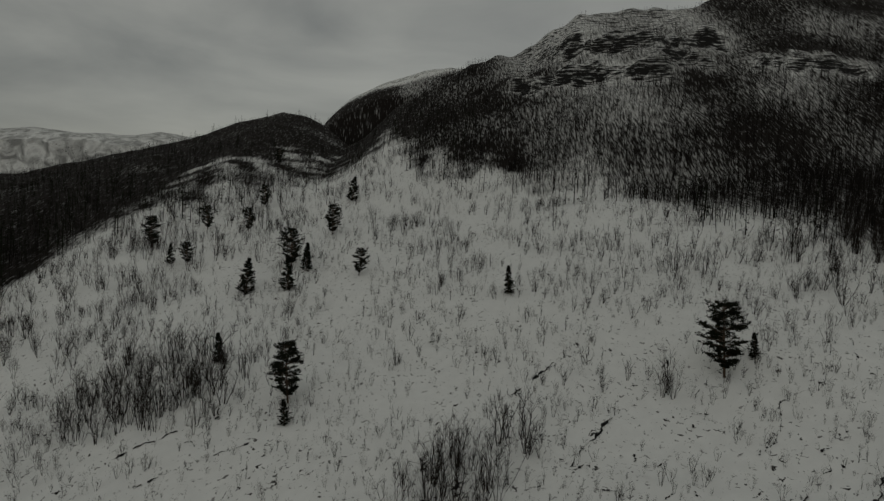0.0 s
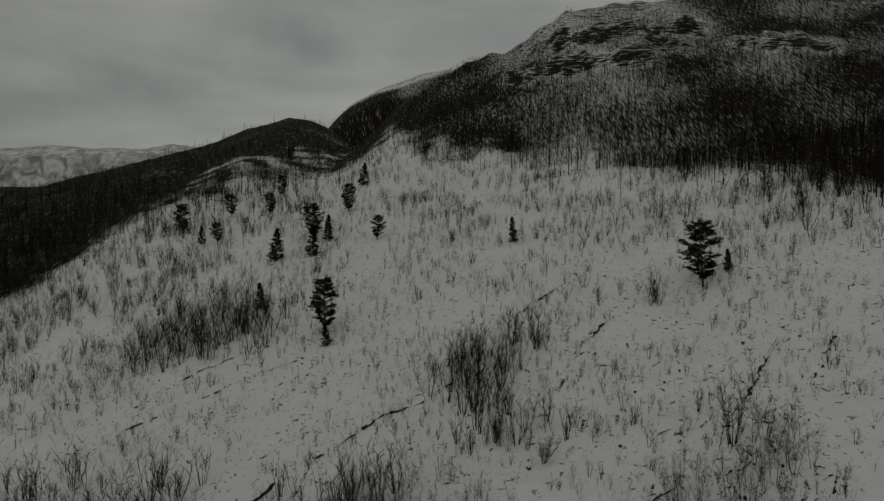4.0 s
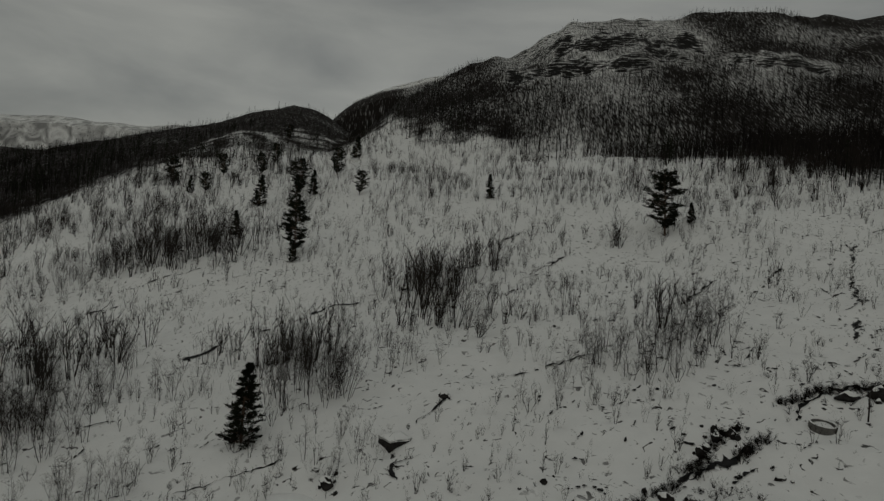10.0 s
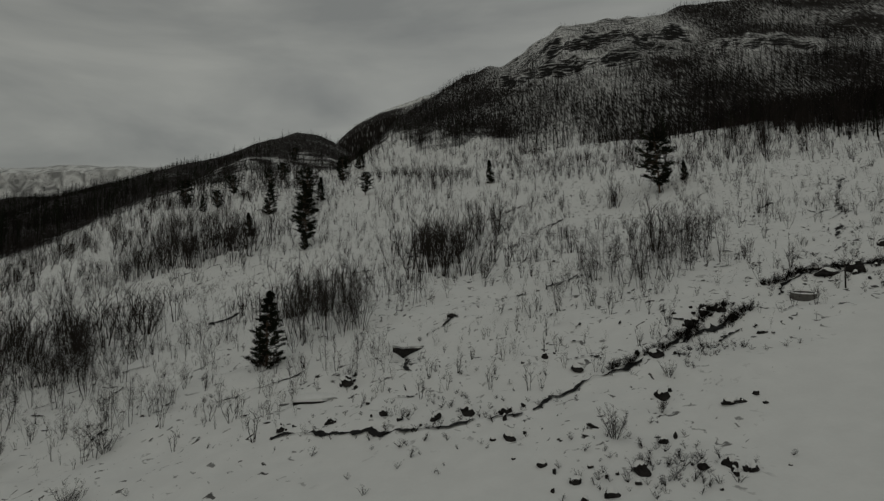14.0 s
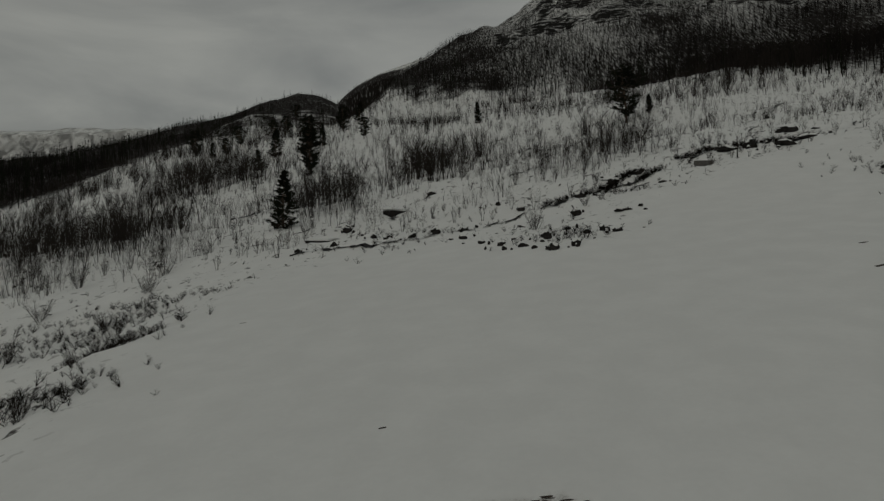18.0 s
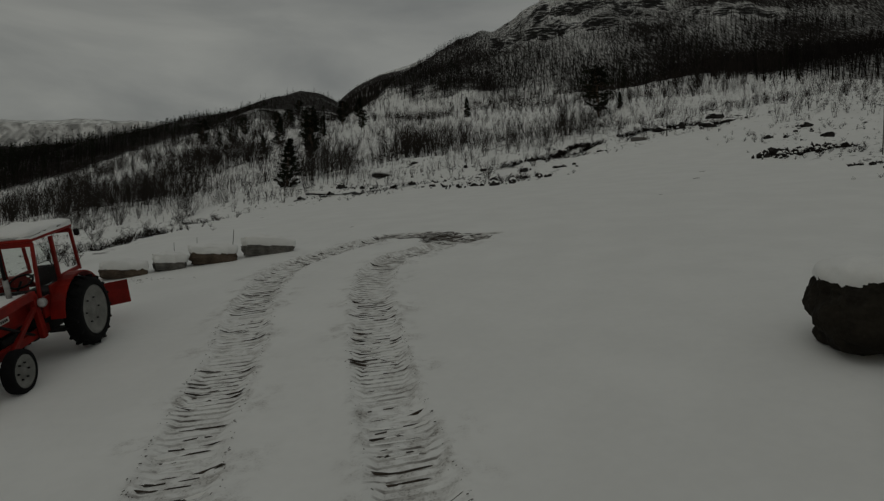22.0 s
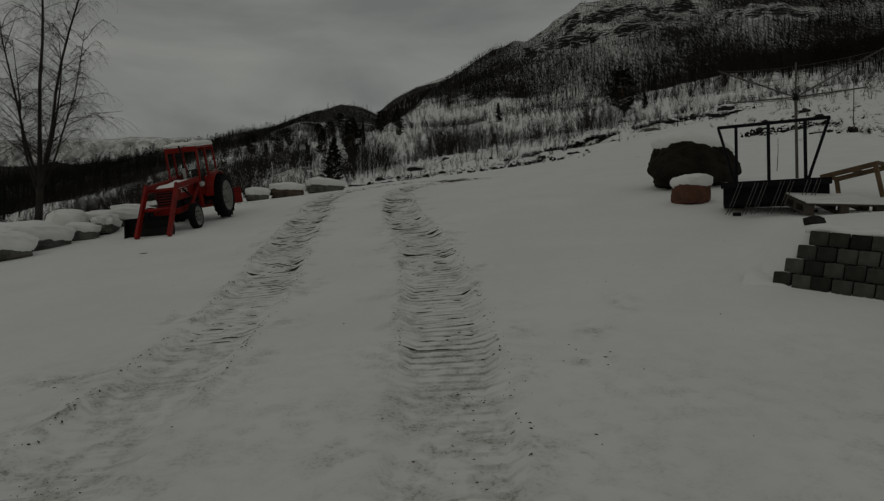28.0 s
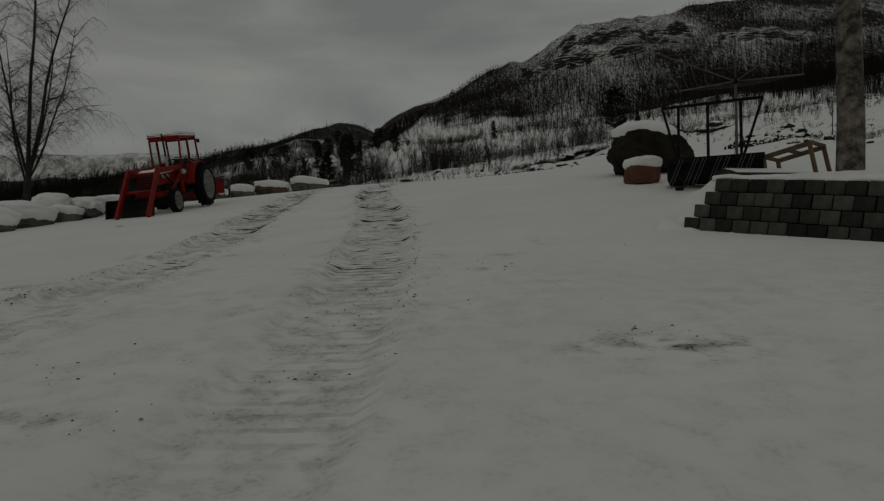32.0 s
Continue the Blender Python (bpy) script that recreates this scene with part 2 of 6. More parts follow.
# Height of the land along the middle line (y, z), and its rise to the right.
RISE_Y = [-70, -24, -17, -13, -5, 0, 4, 12, 24, 30, 38, 46, 53, 64, 74, 87, 107, 120, 143, 193, 240, 300, 420]
RISE_Z = [-10, -5.0, -3.9, -3.0, -1.1, 0.0, 0.7, 2.1, 4.0, 5.0, 7.0, 9.4, 11.0, 13.2, 15.2, 19.4, 26.2, 30.2, 36.5, 49, 62, 73, 78]


def field_mask(x, y):
    """1 on the level snow field of the yard, 0 on the rough hillside."""
    edge_l = np.interp(y, [-30, -12, 0, 8, 16, 24, 30, 36], [-7.5, -7.5, -9.5, -10.5, -12, -12, -9, -3])
    edge_t = np.interp(x, [-12, -6, -1, 1.5, 4, 7, 9, 12, 18, 26, 40], [27, 30.5, 31.5, 27, 24, 24.5, 29, 33, 37, 39.5, 41])
    edge_r = np.interp(y, [-8, 0, 10, 16, 22, 35, 41], [13.5, 14.5, 17, 18, 19.5, 25, 30])
    return smooth((x - edge_l) / 2.0 + 0.5) * smooth((edge_t - y) / 2.5 + 0.5) * smooth((edge_r - x) / 2.0 + 0.5)


# Cliffs on the mountain: their foot line (x, y) and the drop.
CLIFFS = [([12, 23, 38, 49, 62], [206, 203, 201, 196, 193], 4.0), ([30, 45, 57, 83], [217, 211, 208, 210], 4.5), ([50, 63, 76], [203, 202, 200], 3.0), ([79, 89, 114], [199, 191, 190], 2.5)]


def cliffs(x, y):
    """Height that the cliffs add, and how near a point is to one of them."""
    add, near = 0.0, 0.0
    for cx, cy, drop in CLIFFS:
        ends = smooth((x - cx[0]) / 8 + 0.3) * smooth((cx[-1] - x) / 8 + 0.3)
        d = y - np.interp(x, cx, cy) + 1.6 * wave(x, y, 9, 14)
        add = add + drop * ends * (0.75 + 0.35 * wave(x, y, 14, 15)) * smooth(d / 2.6) * smooth((17 - d) / 14)
        near = np.maximum(near, ends * smooth((d + 5) / 5) * smooth((8 - d) / 6))
    return add, near


# Crest lines: x, the y at which the crest stands, and its height.
CREST = ([-420, -180, -153, -132, -104, -90, -72, -65, -57.5, -50, -45, -38, -31, -20.6, -16, -7, 2, 13, 22, 30, 37, 46, 57, 82, 91, 114, 175, 420],
         [245, 245, 245, 245, 245, 258, 262, 262, 262, 262, 258, 250, 242, 240, 240, 240, 240, 240, 240, 240, 240, 240, 240, 240, 240, 240, 240, 240],
         [44, 44, 46, 50.5, 57.5, 64.5, 71.5, 74.5, 73.5, 70, 66.5, 61.5, 64.5, 74, 77, 82.5, 87.5, 92, 95.5, 102.5, 106, 109, 111, 113.5, 117.5, 118.5, 122, 122])
BACK = ([-57, -52, -43.5, -32, -12, 0, 12, 30], [300, 306, 315, 315, 315, 315, 315, 315], [66, 78, 89.5, 95, 101.5, 104, 104, 100])
HILLS = ([-420, -260, -212, -180, -152, -128, -112, -96, -90], [56, 57, 59.5, 59, 64, 61, 57, 48, 30])


def uplift(x, y, z, crest, foot, fall):
    """The slope from the line y = foot up to a crest, and the round fall behind it."""
    cy, cz = np.interp(x, crest[0], crest[1]), np.interp(x, crest[0], crest[2])
    base = np.interp(foot, RISE_Y, RISE_Z) + 0.135 * np.clip(x, -170, 130)
    u = (y - foot) / (cy - foot)
    up = base + (cz - base) * np.clip(u, 0, 1)
    up = up - fall * np.clip(y - cy + 6, 0, 60) ** 2 + fall * 36 * (y > cy - 6) * np.clip((y - cy + 6) / 6, 0, 1)
    k = smooth((y - foot + 22) / 40)
    return z * (1 - k) + up * k


def height(x, y):
    x, y = np.asarray(x, float), np.asarray(y, float)
    dz = [np.interp(y + d, RISE_Y, RISE_Z) for d in (-3.0, -1.0, 1.0, 3.0)]
    p = sum(dz) / 4
    q = np.interp(y, [-20, -8, 0, 20, 35, 120, 200, 300], [0.02, 0.08, 0.08, 0.12, 0.17, 0.17, 0.09, 0.06])
    z = p + q * np.clip(x, -170, 130)
    # the bank on the left of the yard drops away
    z = z - 2.6 * smooth((-8.5 - x + np.interp(y, [0, 8, 16, 24], [0, -1.5, -3, -3])) / 9.0) * smooth((34 - y) / 16.0)
    # the mountain, the knob and the left ridge rise to one crest, a paler ridge stands behind the saddle, white hills beyond the valley
    z = uplift(x, y, z, CREST, 150.0, 0.012)
    behind = np.interp(x, BACK[0], BACK[2]) - 0.008 * (y - np.interp(x, BACK[0], BACK[1])) ** 2
    z = np.where(y > 270, np.maximum(z, behind), z)
    hills = np.interp(x, HILLS[0], HILLS[1]) + 1.6 * wave(x, y, 42, 4) + 0.7 * wave(x, y, 15, 8) - 0.010 * np.clip(318 - y, 0, None) ** 2 * 1.6 - 0.004 * np.clip(y - 318, 0, None) ** 2
    z = np.where((y > 268) & (x < -90), np.maximum(z, hills), z)
    z = np.where(y > 330, np.maximum(z, 20.0), z)
    rough = 1 - field_mask(x, y)
    z = z + rough * (0.22 * wave(x, y, 7.0, 1) + 0.10 * wave(x, y, 2.6, 2) + 0.05 * wave(x, y, 1.2, 5))
    z = z + rough * smooth((y - 40) / 60) * 0.9 * wave(x, y, 34, 3)
    crag = smooth((y - 165) / 40) * smooth((x + 20) / 50)
    z = z + cliffs(x, y)[0]
    z = z + crag * (2.2 * wave(x, y, 30, 6) + 1.0 * wave(x, y, 11, 7))
    # the terrace held by the block wall
    s, n = 0.72 * (x - 4.68) - 0.69 * (y + 13.7), 0.69 * (x - 4.68) + 0.72 * (y + 13.7)
    bank = -2.33 - 0.09 * np.clip(s, 0, 4) + 0.12 * np.clip(n, 0, 4)
    held = smooth((s + 0.5 + 0.5 * np.clip(n, 0, 3)) / 0.6) * smooth((n - 0.10) / 0.14) * smooth((6.0 - n) / 2.0) * smooth((9 - s) / 3)
    z = z + np.maximum(bank - z, 0) * held
    z = z + (1 - rough) * (0.05 * wave(x, y, 9.0, 9) + 0.006 * wave(x, y, 2.0, 10))
    return z
# Lines of the tracked vehicle's two ruts, from the far turning place down to the house.
RUT_L = [(-1.0, 3.2), (-2.1, 1.5), (-2.8, 0.1), (-3.1, -1.2), (-2.9, -3.0), (-2.4, -5.5), (-2.05, -7.7), (-1.5, -10.3), (-1.17, -11.8), (-0.9, -13.2), (-0.7, -15.0), (-0.6, -16.3), (-0.4, -18.0)]
RUT_R = [(1.5, 2.4), (0.5, 1.3), (-0.55, 0.1), (-0.85, -1.1), (-0.8, -2.7), (-0.45, -5.0), (-0.1, -7.0), (0.55, -9.8), (0.9, -11.6), (1.1, -13.0), (1.3, -14.6), (1.42, -15.8), (1.5, -17.0), (1.6, -18.5)]


def near_line(x, y, line):
    """Distance of points from a line of points, and the length along it."""
    best, along, run = np.full(np.shape(x), 1e9), np.zeros(np.shape(x)), 0.0
    for (ax, ay), (bx, by) in zip(line, line[1:]):
        dx, dy = bx - ax, by - ay
        n = math.hypot(dx, dy)
        s = np.clip(((x - ax) * dx + (y - ay) * dy) / (n * n), 0, 1)
        d = np.hypot(x - ax - s * dx, y - ay - s * dy)
        closer = d < best
        best, along = np.where(closer, d, best), np.where(closer, run + s * n, along)
        run += n
    return best, along


def rut(x, y):
    dl, dr = near_line(x, y, RUT_L)[0], near_line(x, y, RUT_R)[0]
    turn = smooth((0.62 - near_line(x, y, [(-0.7, 3.3), (0.2, 3.4), (0.5, 2.9), (0.5, 2.2)])[0]) / 0.2)
    turn = np.maximum(turn, smooth((0.5 - 0.16 * np.clip(x, 0, 3) - near_line(x, y, [(0.3, 2.9), (2.1, 3.0)])[0]) / 0.16))
    return np.maximum(smooth((0.385 - np.minimum(dl, dr)) / 0.12), turn)


def run_along(x, y):
    """Metres along the nearer rut."""
    (dl, al), (dr, ar) = near_line(x, y, RUT_L), near_line(x, y, RUT_R)
    return np.where(dl < dr, al, ar)


def lips(x, y):
    """Dirty crumbled edges along the ruts."""
    d = np.minimum(near_line(x, y, RUT_L)[0], near_line(x, y, RUT_R)[0])
    edge = np.exp(-((d - 0.385) / 0.05) ** 2) * smooth(0.55 + 0.8 * wave(x, y, 1.6, 23))
    smudge = 0.42 * np.exp(-((d - 0.56) / 0.20) ** 2) * smooth(0.1 + 1.2 * wave(x, y, 1.1, 24))
    return np.maximum(edge, smudge) * smooth((y + 18.5) / 2)


def trampled(x, y):
    """Dirt trodden into the snow before the house: a thin stain, and darker spots."""
    out = 0.15 * smooth((-14.0 - y) / 2.5) * smooth((x + 4) / 2) * smooth((6.5 - x) / 2) * (1 + 0.7 * wave(x, y, 1.3, 25))
    for cx, cy, a, b, k in ((3.12, -17.42, 0.40, 0.14, 1.2), (1.65, -17.6, 0.16, 0.10, 0.8), (-0.2, -17.5, 0.2, 0.10, 0.7), (1.5, -15.9, 0.28, 0.12, 0.8), (1.75, -16.6, 0.26, 0.10, 0.7), (2.35, -15.4, 0.16, 0.16, 0.5), (-0.7, -16.7, 0.3, 0.10, 0.7), (-1.5, -15.4, 0.3, 0.12, 0.7), (0.7, -18.3, 0.35, 0.08, 0.8), (-1.1, -17.6, 0.2, 0.08, 0.6), (2.9, -13.9, 0.12, 0.3, 0.35), (2.5, -14.7, 0.12, 0.2, 0.35)):
        out = np.maximum(out, 1.35 * k * np.exp(-((x - cx) / a) ** 2 - ((y - cy) / b) ** 2))
    return out


def top(x, y):
    """The snow's surface with ruts pressed into it."""
    x, y = np.asarray(x, float), np.asarray(y, float)
    d = np.minimum(near_line(x, y, RUT_L)[0], near_line(x, y, RUT_R)[0])
    lip = np.exp(-((d - 0.40) / 0.08) ** 2) * smooth((y + 19) / 2)
    return height(x, y) - 0.055 * rut(x, y) + 0.02 * lip * (1 + wave(x, y, 0.7, 21))


def spaced(*legs):
    out = [np.arange(a, b, s) for a, b, s in legs]
    return np.concatenate(out + [[legs[-1][1]]])


gx = spaced((-2600, -420, 240), (-420, -160, 10), (-160, -45, 2.5), (-45, -4.2, 0.6), (-4.2, 2.6, 0.11), (2.6, 8.2, 0.14), (8.2, 45, 0.6), (45, 140, 2.5), (140, 420, 10), (420, 2600, 240))
gy = spaced((-2400, -70, 240), (-70, -25, 3), (-25, -18.5, 0.5), (-18.5, 4.4, 0.12), (4.4, 62, 0.55), (62, 130, 1.1), (130, 300, 1.9), (300, 660, 8), (660, 3000, 240))
GX, GY = np.meshgrid(gx, gy)
GZ = top(GX, GY)
verts = np.stack([GX.ravel(), GY.ravel(), GZ.ravel()], 1)
ny, nx = GX.shape
i = (np.arange(ny - 1)[:, None] * nx + np.arange(nx - 1)[None]).ravel()
quads = np.stack([i, i + 1, i + 1 + nx, i + nx], 1)
land = bpy.data.meshes.new("ground")
land.vertices.add(len(verts))
land.vertices.foreach_set("co", verts.ravel())
land.loops.add(quads.size)
land.loops.foreach_set("vertex_index", quads.ravel().astype(np.int32))
land.polygons.add(len(quads))
land.polygons.foreach_set("loop_start", np.arange(0, quads.size, 4, dtype=np.int32))
land.polygons.foreach_set("loop_total", np.full(len(quads), 4, dtype=np.int32))
land.polygons.foreach_set("use_smooth", np.ones(len(quads), dtype=bool))
land.update(calc_edges=True)
land.materials.append(M_GROUND)


def crag_zone(x, y):
    """Where the mountain shows bare rock: two bands of cliff and the dome."""
    band = cliffs(x, y)[1]
    dome = 0.8 * smooth((y - 214) / 10 + 0.5 * wave(x, y, 30, 61)) * smooth((x - 4) / 16) * smooth((88 - x) / 18) * smooth((360 - y) / 30)
    far = smooth((y - 288) / 10) * smooth((-92 - x) / 10) * (0.50 + 0.22 * wave(x, y, 40, 62))
    far = np.maximum(far, 0.75 * smooth((y - 284) / 10) * smooth((x + 62) / 8) * smooth((20 - x) / 10))
    dome = np.maximum(dome, far)
    knob = 0.9 * np.exp(-((x + 68) / 8) ** 2 - ((y - 264) / 5) ** 2)
    return np.clip(band + dome + knob, 0, 1)


def wood_edge(x, y):
    """Distance up the slope from the wood's lower edge."""
    return y - np.where(x > -20, np.where(x < 30, np.interp(x, [-20, -10, 0, 20, 30], [190, 168, 158, 148, 143]), 192 - 0.98 * (x + 20) - 0.9 * np.clip(x - 30, 0, 60)), 196 + 0.62 * (x + 20) - 5.5 * np.clip(-77 - x, 0, 9))


def glade(x, y):
    """The white gap between the two belts of wood on the left ridge."""
    e = wood_edge(x, y)
    return smooth((-30 - x + 8 * wave(x, y, 12, 68)) / 18) * smooth((x + 88) / 14) * smooth((e - 14) / 7) * smooth((46 + 9 * wave(x, y, 22, 65) - e) / 12) * smooth(0.55 + 1.1 * wave(x, y, 9, 69))


def wood_zone(x, y):
    """Where woods stand on the slopes, and little snow shows between the stems."""
    edge = wood_edge(x, y)
    east = smooth((x + 32 + 9 * wave(x, y, 14, 67)) / 24)
    dark = 0.65 + 0.20 * wave(x, y, 34, 63) - 0.20 * smooth((42 - edge) / 30) * smooth((x - 12) / 18) + (0.24 + 0.06 * east) * smooth((30 - x) / 20) * np.clip(east + 0.6 + smooth((edge - 36) / 14) + smooth((-86 - x) / 10), 0, 1) + 0.20 * smooth((x - 35) / 30) * smooth((edge - 25) / 20)
    shade = smooth((edge - 6 * wave(x, y, 16, 33) - 4 * wave(x, y, 6, 66)) / 24) * dark * (1 + 0.3 * smooth((-16 - x) / 14)) * (1 - 0.7 * glade(x, y))
    return np.clip(shade, 0, 1) * (1 - 0.55 * crag_zone(x, y)) * smooth((292 - y) / 12) * (1 - smooth((y - 264) / 6) * smooth((-88 - x) / 6))


for key, values in (("heath", 1 - field_mask(GX, GY)), ("crag", crag_zone(GX, GY)), ("hill", smooth((GY - 262) / 5) * smooth((-90 - GX) / 6) * (0.65 + 0.35 * smooth((62 - GZ) / 8))), ("wood", wood_zone(GX, GY)), ("run", run_along(GX, GY)), ("rut", rut(GX, GY) * (0.25 + 0.75 * smooth((GY + 16.6) / 2.6))), ("track", np.maximum(np.maximum(rut(GX, GY) * (0.50 + 0.4 * smooth((GY + 3) / 4) + 0.12 * wave(GX, GY, 3.0, 22)), lips(GX, GY)), trampled(GX, GY)))):
    land.attributes.new(key, "FLOAT", "POINT").data.foreach_set("value", np.ascontiguousarray(values, dtype=np.float32).ravel())
tagged(new("ground", land), "snow-covered ground of a yard field and rough hillside", "ground", kind="structure")


# the snowy mountains beyond the valley
mx, mt = np.meshgrid(np.linspace(-2600, -250, 130), np.linspace(0, 1, 30))
my = 900 + 1100 * mt
crest = np.interp(mx, [-2600, -1500, -1220, -1050, -900, -760, -620, -420, -250], [175, 186, 170, 184, 174, 176, 160, 130, 80]) + 9 * wave(mx, my, 160, 71)
mz = 10 + crest * smooth(mt * 1.15) + 16 * wave(mx, my, 240, 72) * smooth(mt * 2) * smooth((1 - mt) * 4) + 7 * wave(mx, my, 90, 73) * smooth(mt * 2)
rows = np.stack([mx.ravel(), my.ravel(), mz.ravel()], 1)
k = (np.arange(29)[:, None] * 130 + np.arange(129)[None]).ravel()
tagged(new("backdrop", mesh_of("backdrop", rows, np.stack([k, k + 1, k + 131, k + 130], 1), M_FARHILL, True)), "snowy mountains with bare rock far beyond the valley", "mountain", kind="structure")


# ---- bare trees and bushes ----
class Sticks:
    """Thin tapered limbs, gathered into one mesh."""

    def __init__(self):
        self.v, self.f = [], []

    def limb(self, points, r0, r1, sides=3, cap=True):
        n0 = len(self.v)
        for k, p in enumerate(points):
            r = r0 + (r1 - r0) * k / (len(points) - 1)
            ahead = (points[min(k + 1, len(points) - 1)] - points[max(k - 1, 0)]).normalized()
            side = ahead.orthogonal().normalized()
            other = ahead.cross(side)
            for s in range(sides):
                a = 6.2832 * s / sides
                self.v.append(p + (side * math.cos(a) + other * math.sin(a)) * r)
        for k in range(len(points) - 1):
            for s in range(sides):
                a, b = n0 + k * sides + s, n0 + k * sides + (s + 1) % sides
                self.f.append((a, b, b + sides, a + sides))
        if cap:
            self.f.append(tuple(n0 + (len(points) - 1) * sides + s for s in range(sides)))

    def blade(self, a, b, w):
        """A fine twig too far off to show its roundness."""
        side = (b - a).orthogonal().normalized() * w
        n0 = len(self.v)
        self.v += [a - side, a + side, b]
        self.f.append((n0, n0 + 1, n0 + 2))

    def mesh(self, name, mat):
        return mesh_of(name, self.v, self.f, mat)


def wander(rnd, start, way, length, steps, bend, lift=0.0):
    pts, p, w = [start.copy()], start.copy(), way.normalized()
    for _ in range(steps):
        w = (w + Vector((rnd.uniform(-bend, bend), rnd.uniform(-bend, bend), lift + rnd.uniform(-bend, bend) * 0.5))).normalized()
        p = p + w * (length / steps)
        pts.append(p.copy())
    return pts


def bare_tree(seed, tall, stems, spread, branches, twigs, thick, rise=0.9, start=0.25):
    """Stems and twigs of a bare birch, as two bundles of sticks."""
    rnd = random.Random(seed)
    stem, crown = Sticks(), Sticks()
    for k in range(stems):
        a = rnd.uniform(0, 6.283)
        lean = spread * rnd.uniform(0.3, 1.0) if stems > 1 else spread * 0.3
        h = tall * rnd.uniform(0.65, 1.0) if k else tall
        base = Vector((math.cos(a) * 0.02 * (stems > 1), math.sin(a) * 0.02 * (stems > 1), -0.1))
        pts = wander(rnd, base, Vector((math.cos(a) * lean, math.sin(a) * lean, 1)), h, 5, 0.10, 0.05)
        stem.limb(pts, thick * h, thick * h * 0.22)
        for _ in range(branches):
            u = rnd.uniform(start, 0.97) * 5
            q = min(int(u), 4)
            p = pts[q].lerp(pts[q + 1], u - q)
            b = rnd.uniform(0, 6.283)
            ln = h * rnd.uniform(0.16, 0.36) * (1.15 - u / 6)
            bp = wander(rnd, p, Vector((math.cos(b), math.sin(b), rise)), ln, 2, 0.25, 0.1)
            crown.limb(bp, thick * h * 0.35, thick * h * 0.12)
            for _ in range(twigs):
                c = rnd.uniform(0, 6.283)
                tp = wander(rnd, bp[rnd.randint(1, 2)], Vector((math.cos(c), math.sin(c), rise)), ln * rnd.uniform(0.4, 0.8), 1, 0.2)
                crown.blade(tp[0], tp[1], thick * h * 0.16)
    return stem, crown


def far_tree(seed, stems, spread, branches, thick, reach, rise, start=0.35, twigs=1):
    """A light bare tree for the distance: few limbs, each one prism."""
    rnd = random.Random(seed)
    out = Sticks()
    for k in range(stems):
        a = rnd.uniform(0, 6.283)
        lean = spread * rnd.uniform(0.3, 1.0)
        h = rnd.uniform(0.7, 1.0) if k else 1.0
        pts = wander(rnd, Vector((0, 0, -0.05)), Vector((math.cos(a) * lean, math.sin(a) * lean, 1)), h, 2, 0.10, 0.05)
        out.limb(pts if stems < 3 else [pts[0], pts[2]], thick, thick * 0.25, 3, False)
        for _ in range(branches):
            u = rnd.uniform(start, 1.9)
            p = pts[int(u)].lerp(pts[int(u) + 1], u - int(u))
            b = rnd.uniform(0, 6.283)
            q = p + Vector((math.cos(b), math.sin(b), rise)).normalized() * reach * rnd.uniform(0.4, 1.1) * (1.2 - u / 3)
            out.blade(p, q, thick * 0.5)
            for _ in range(twigs):
                c = rnd.uniform(0, 6.283)
                o = p.lerp(q, rnd.uniform(0.3, 0.9))
                out.blade(o, o + Vector((math.cos(c), math.sin(c), rise)).normalized() * reach * rnd.uniform(0.25, 0.5), thick * 0.3)
    return out, Sticks()


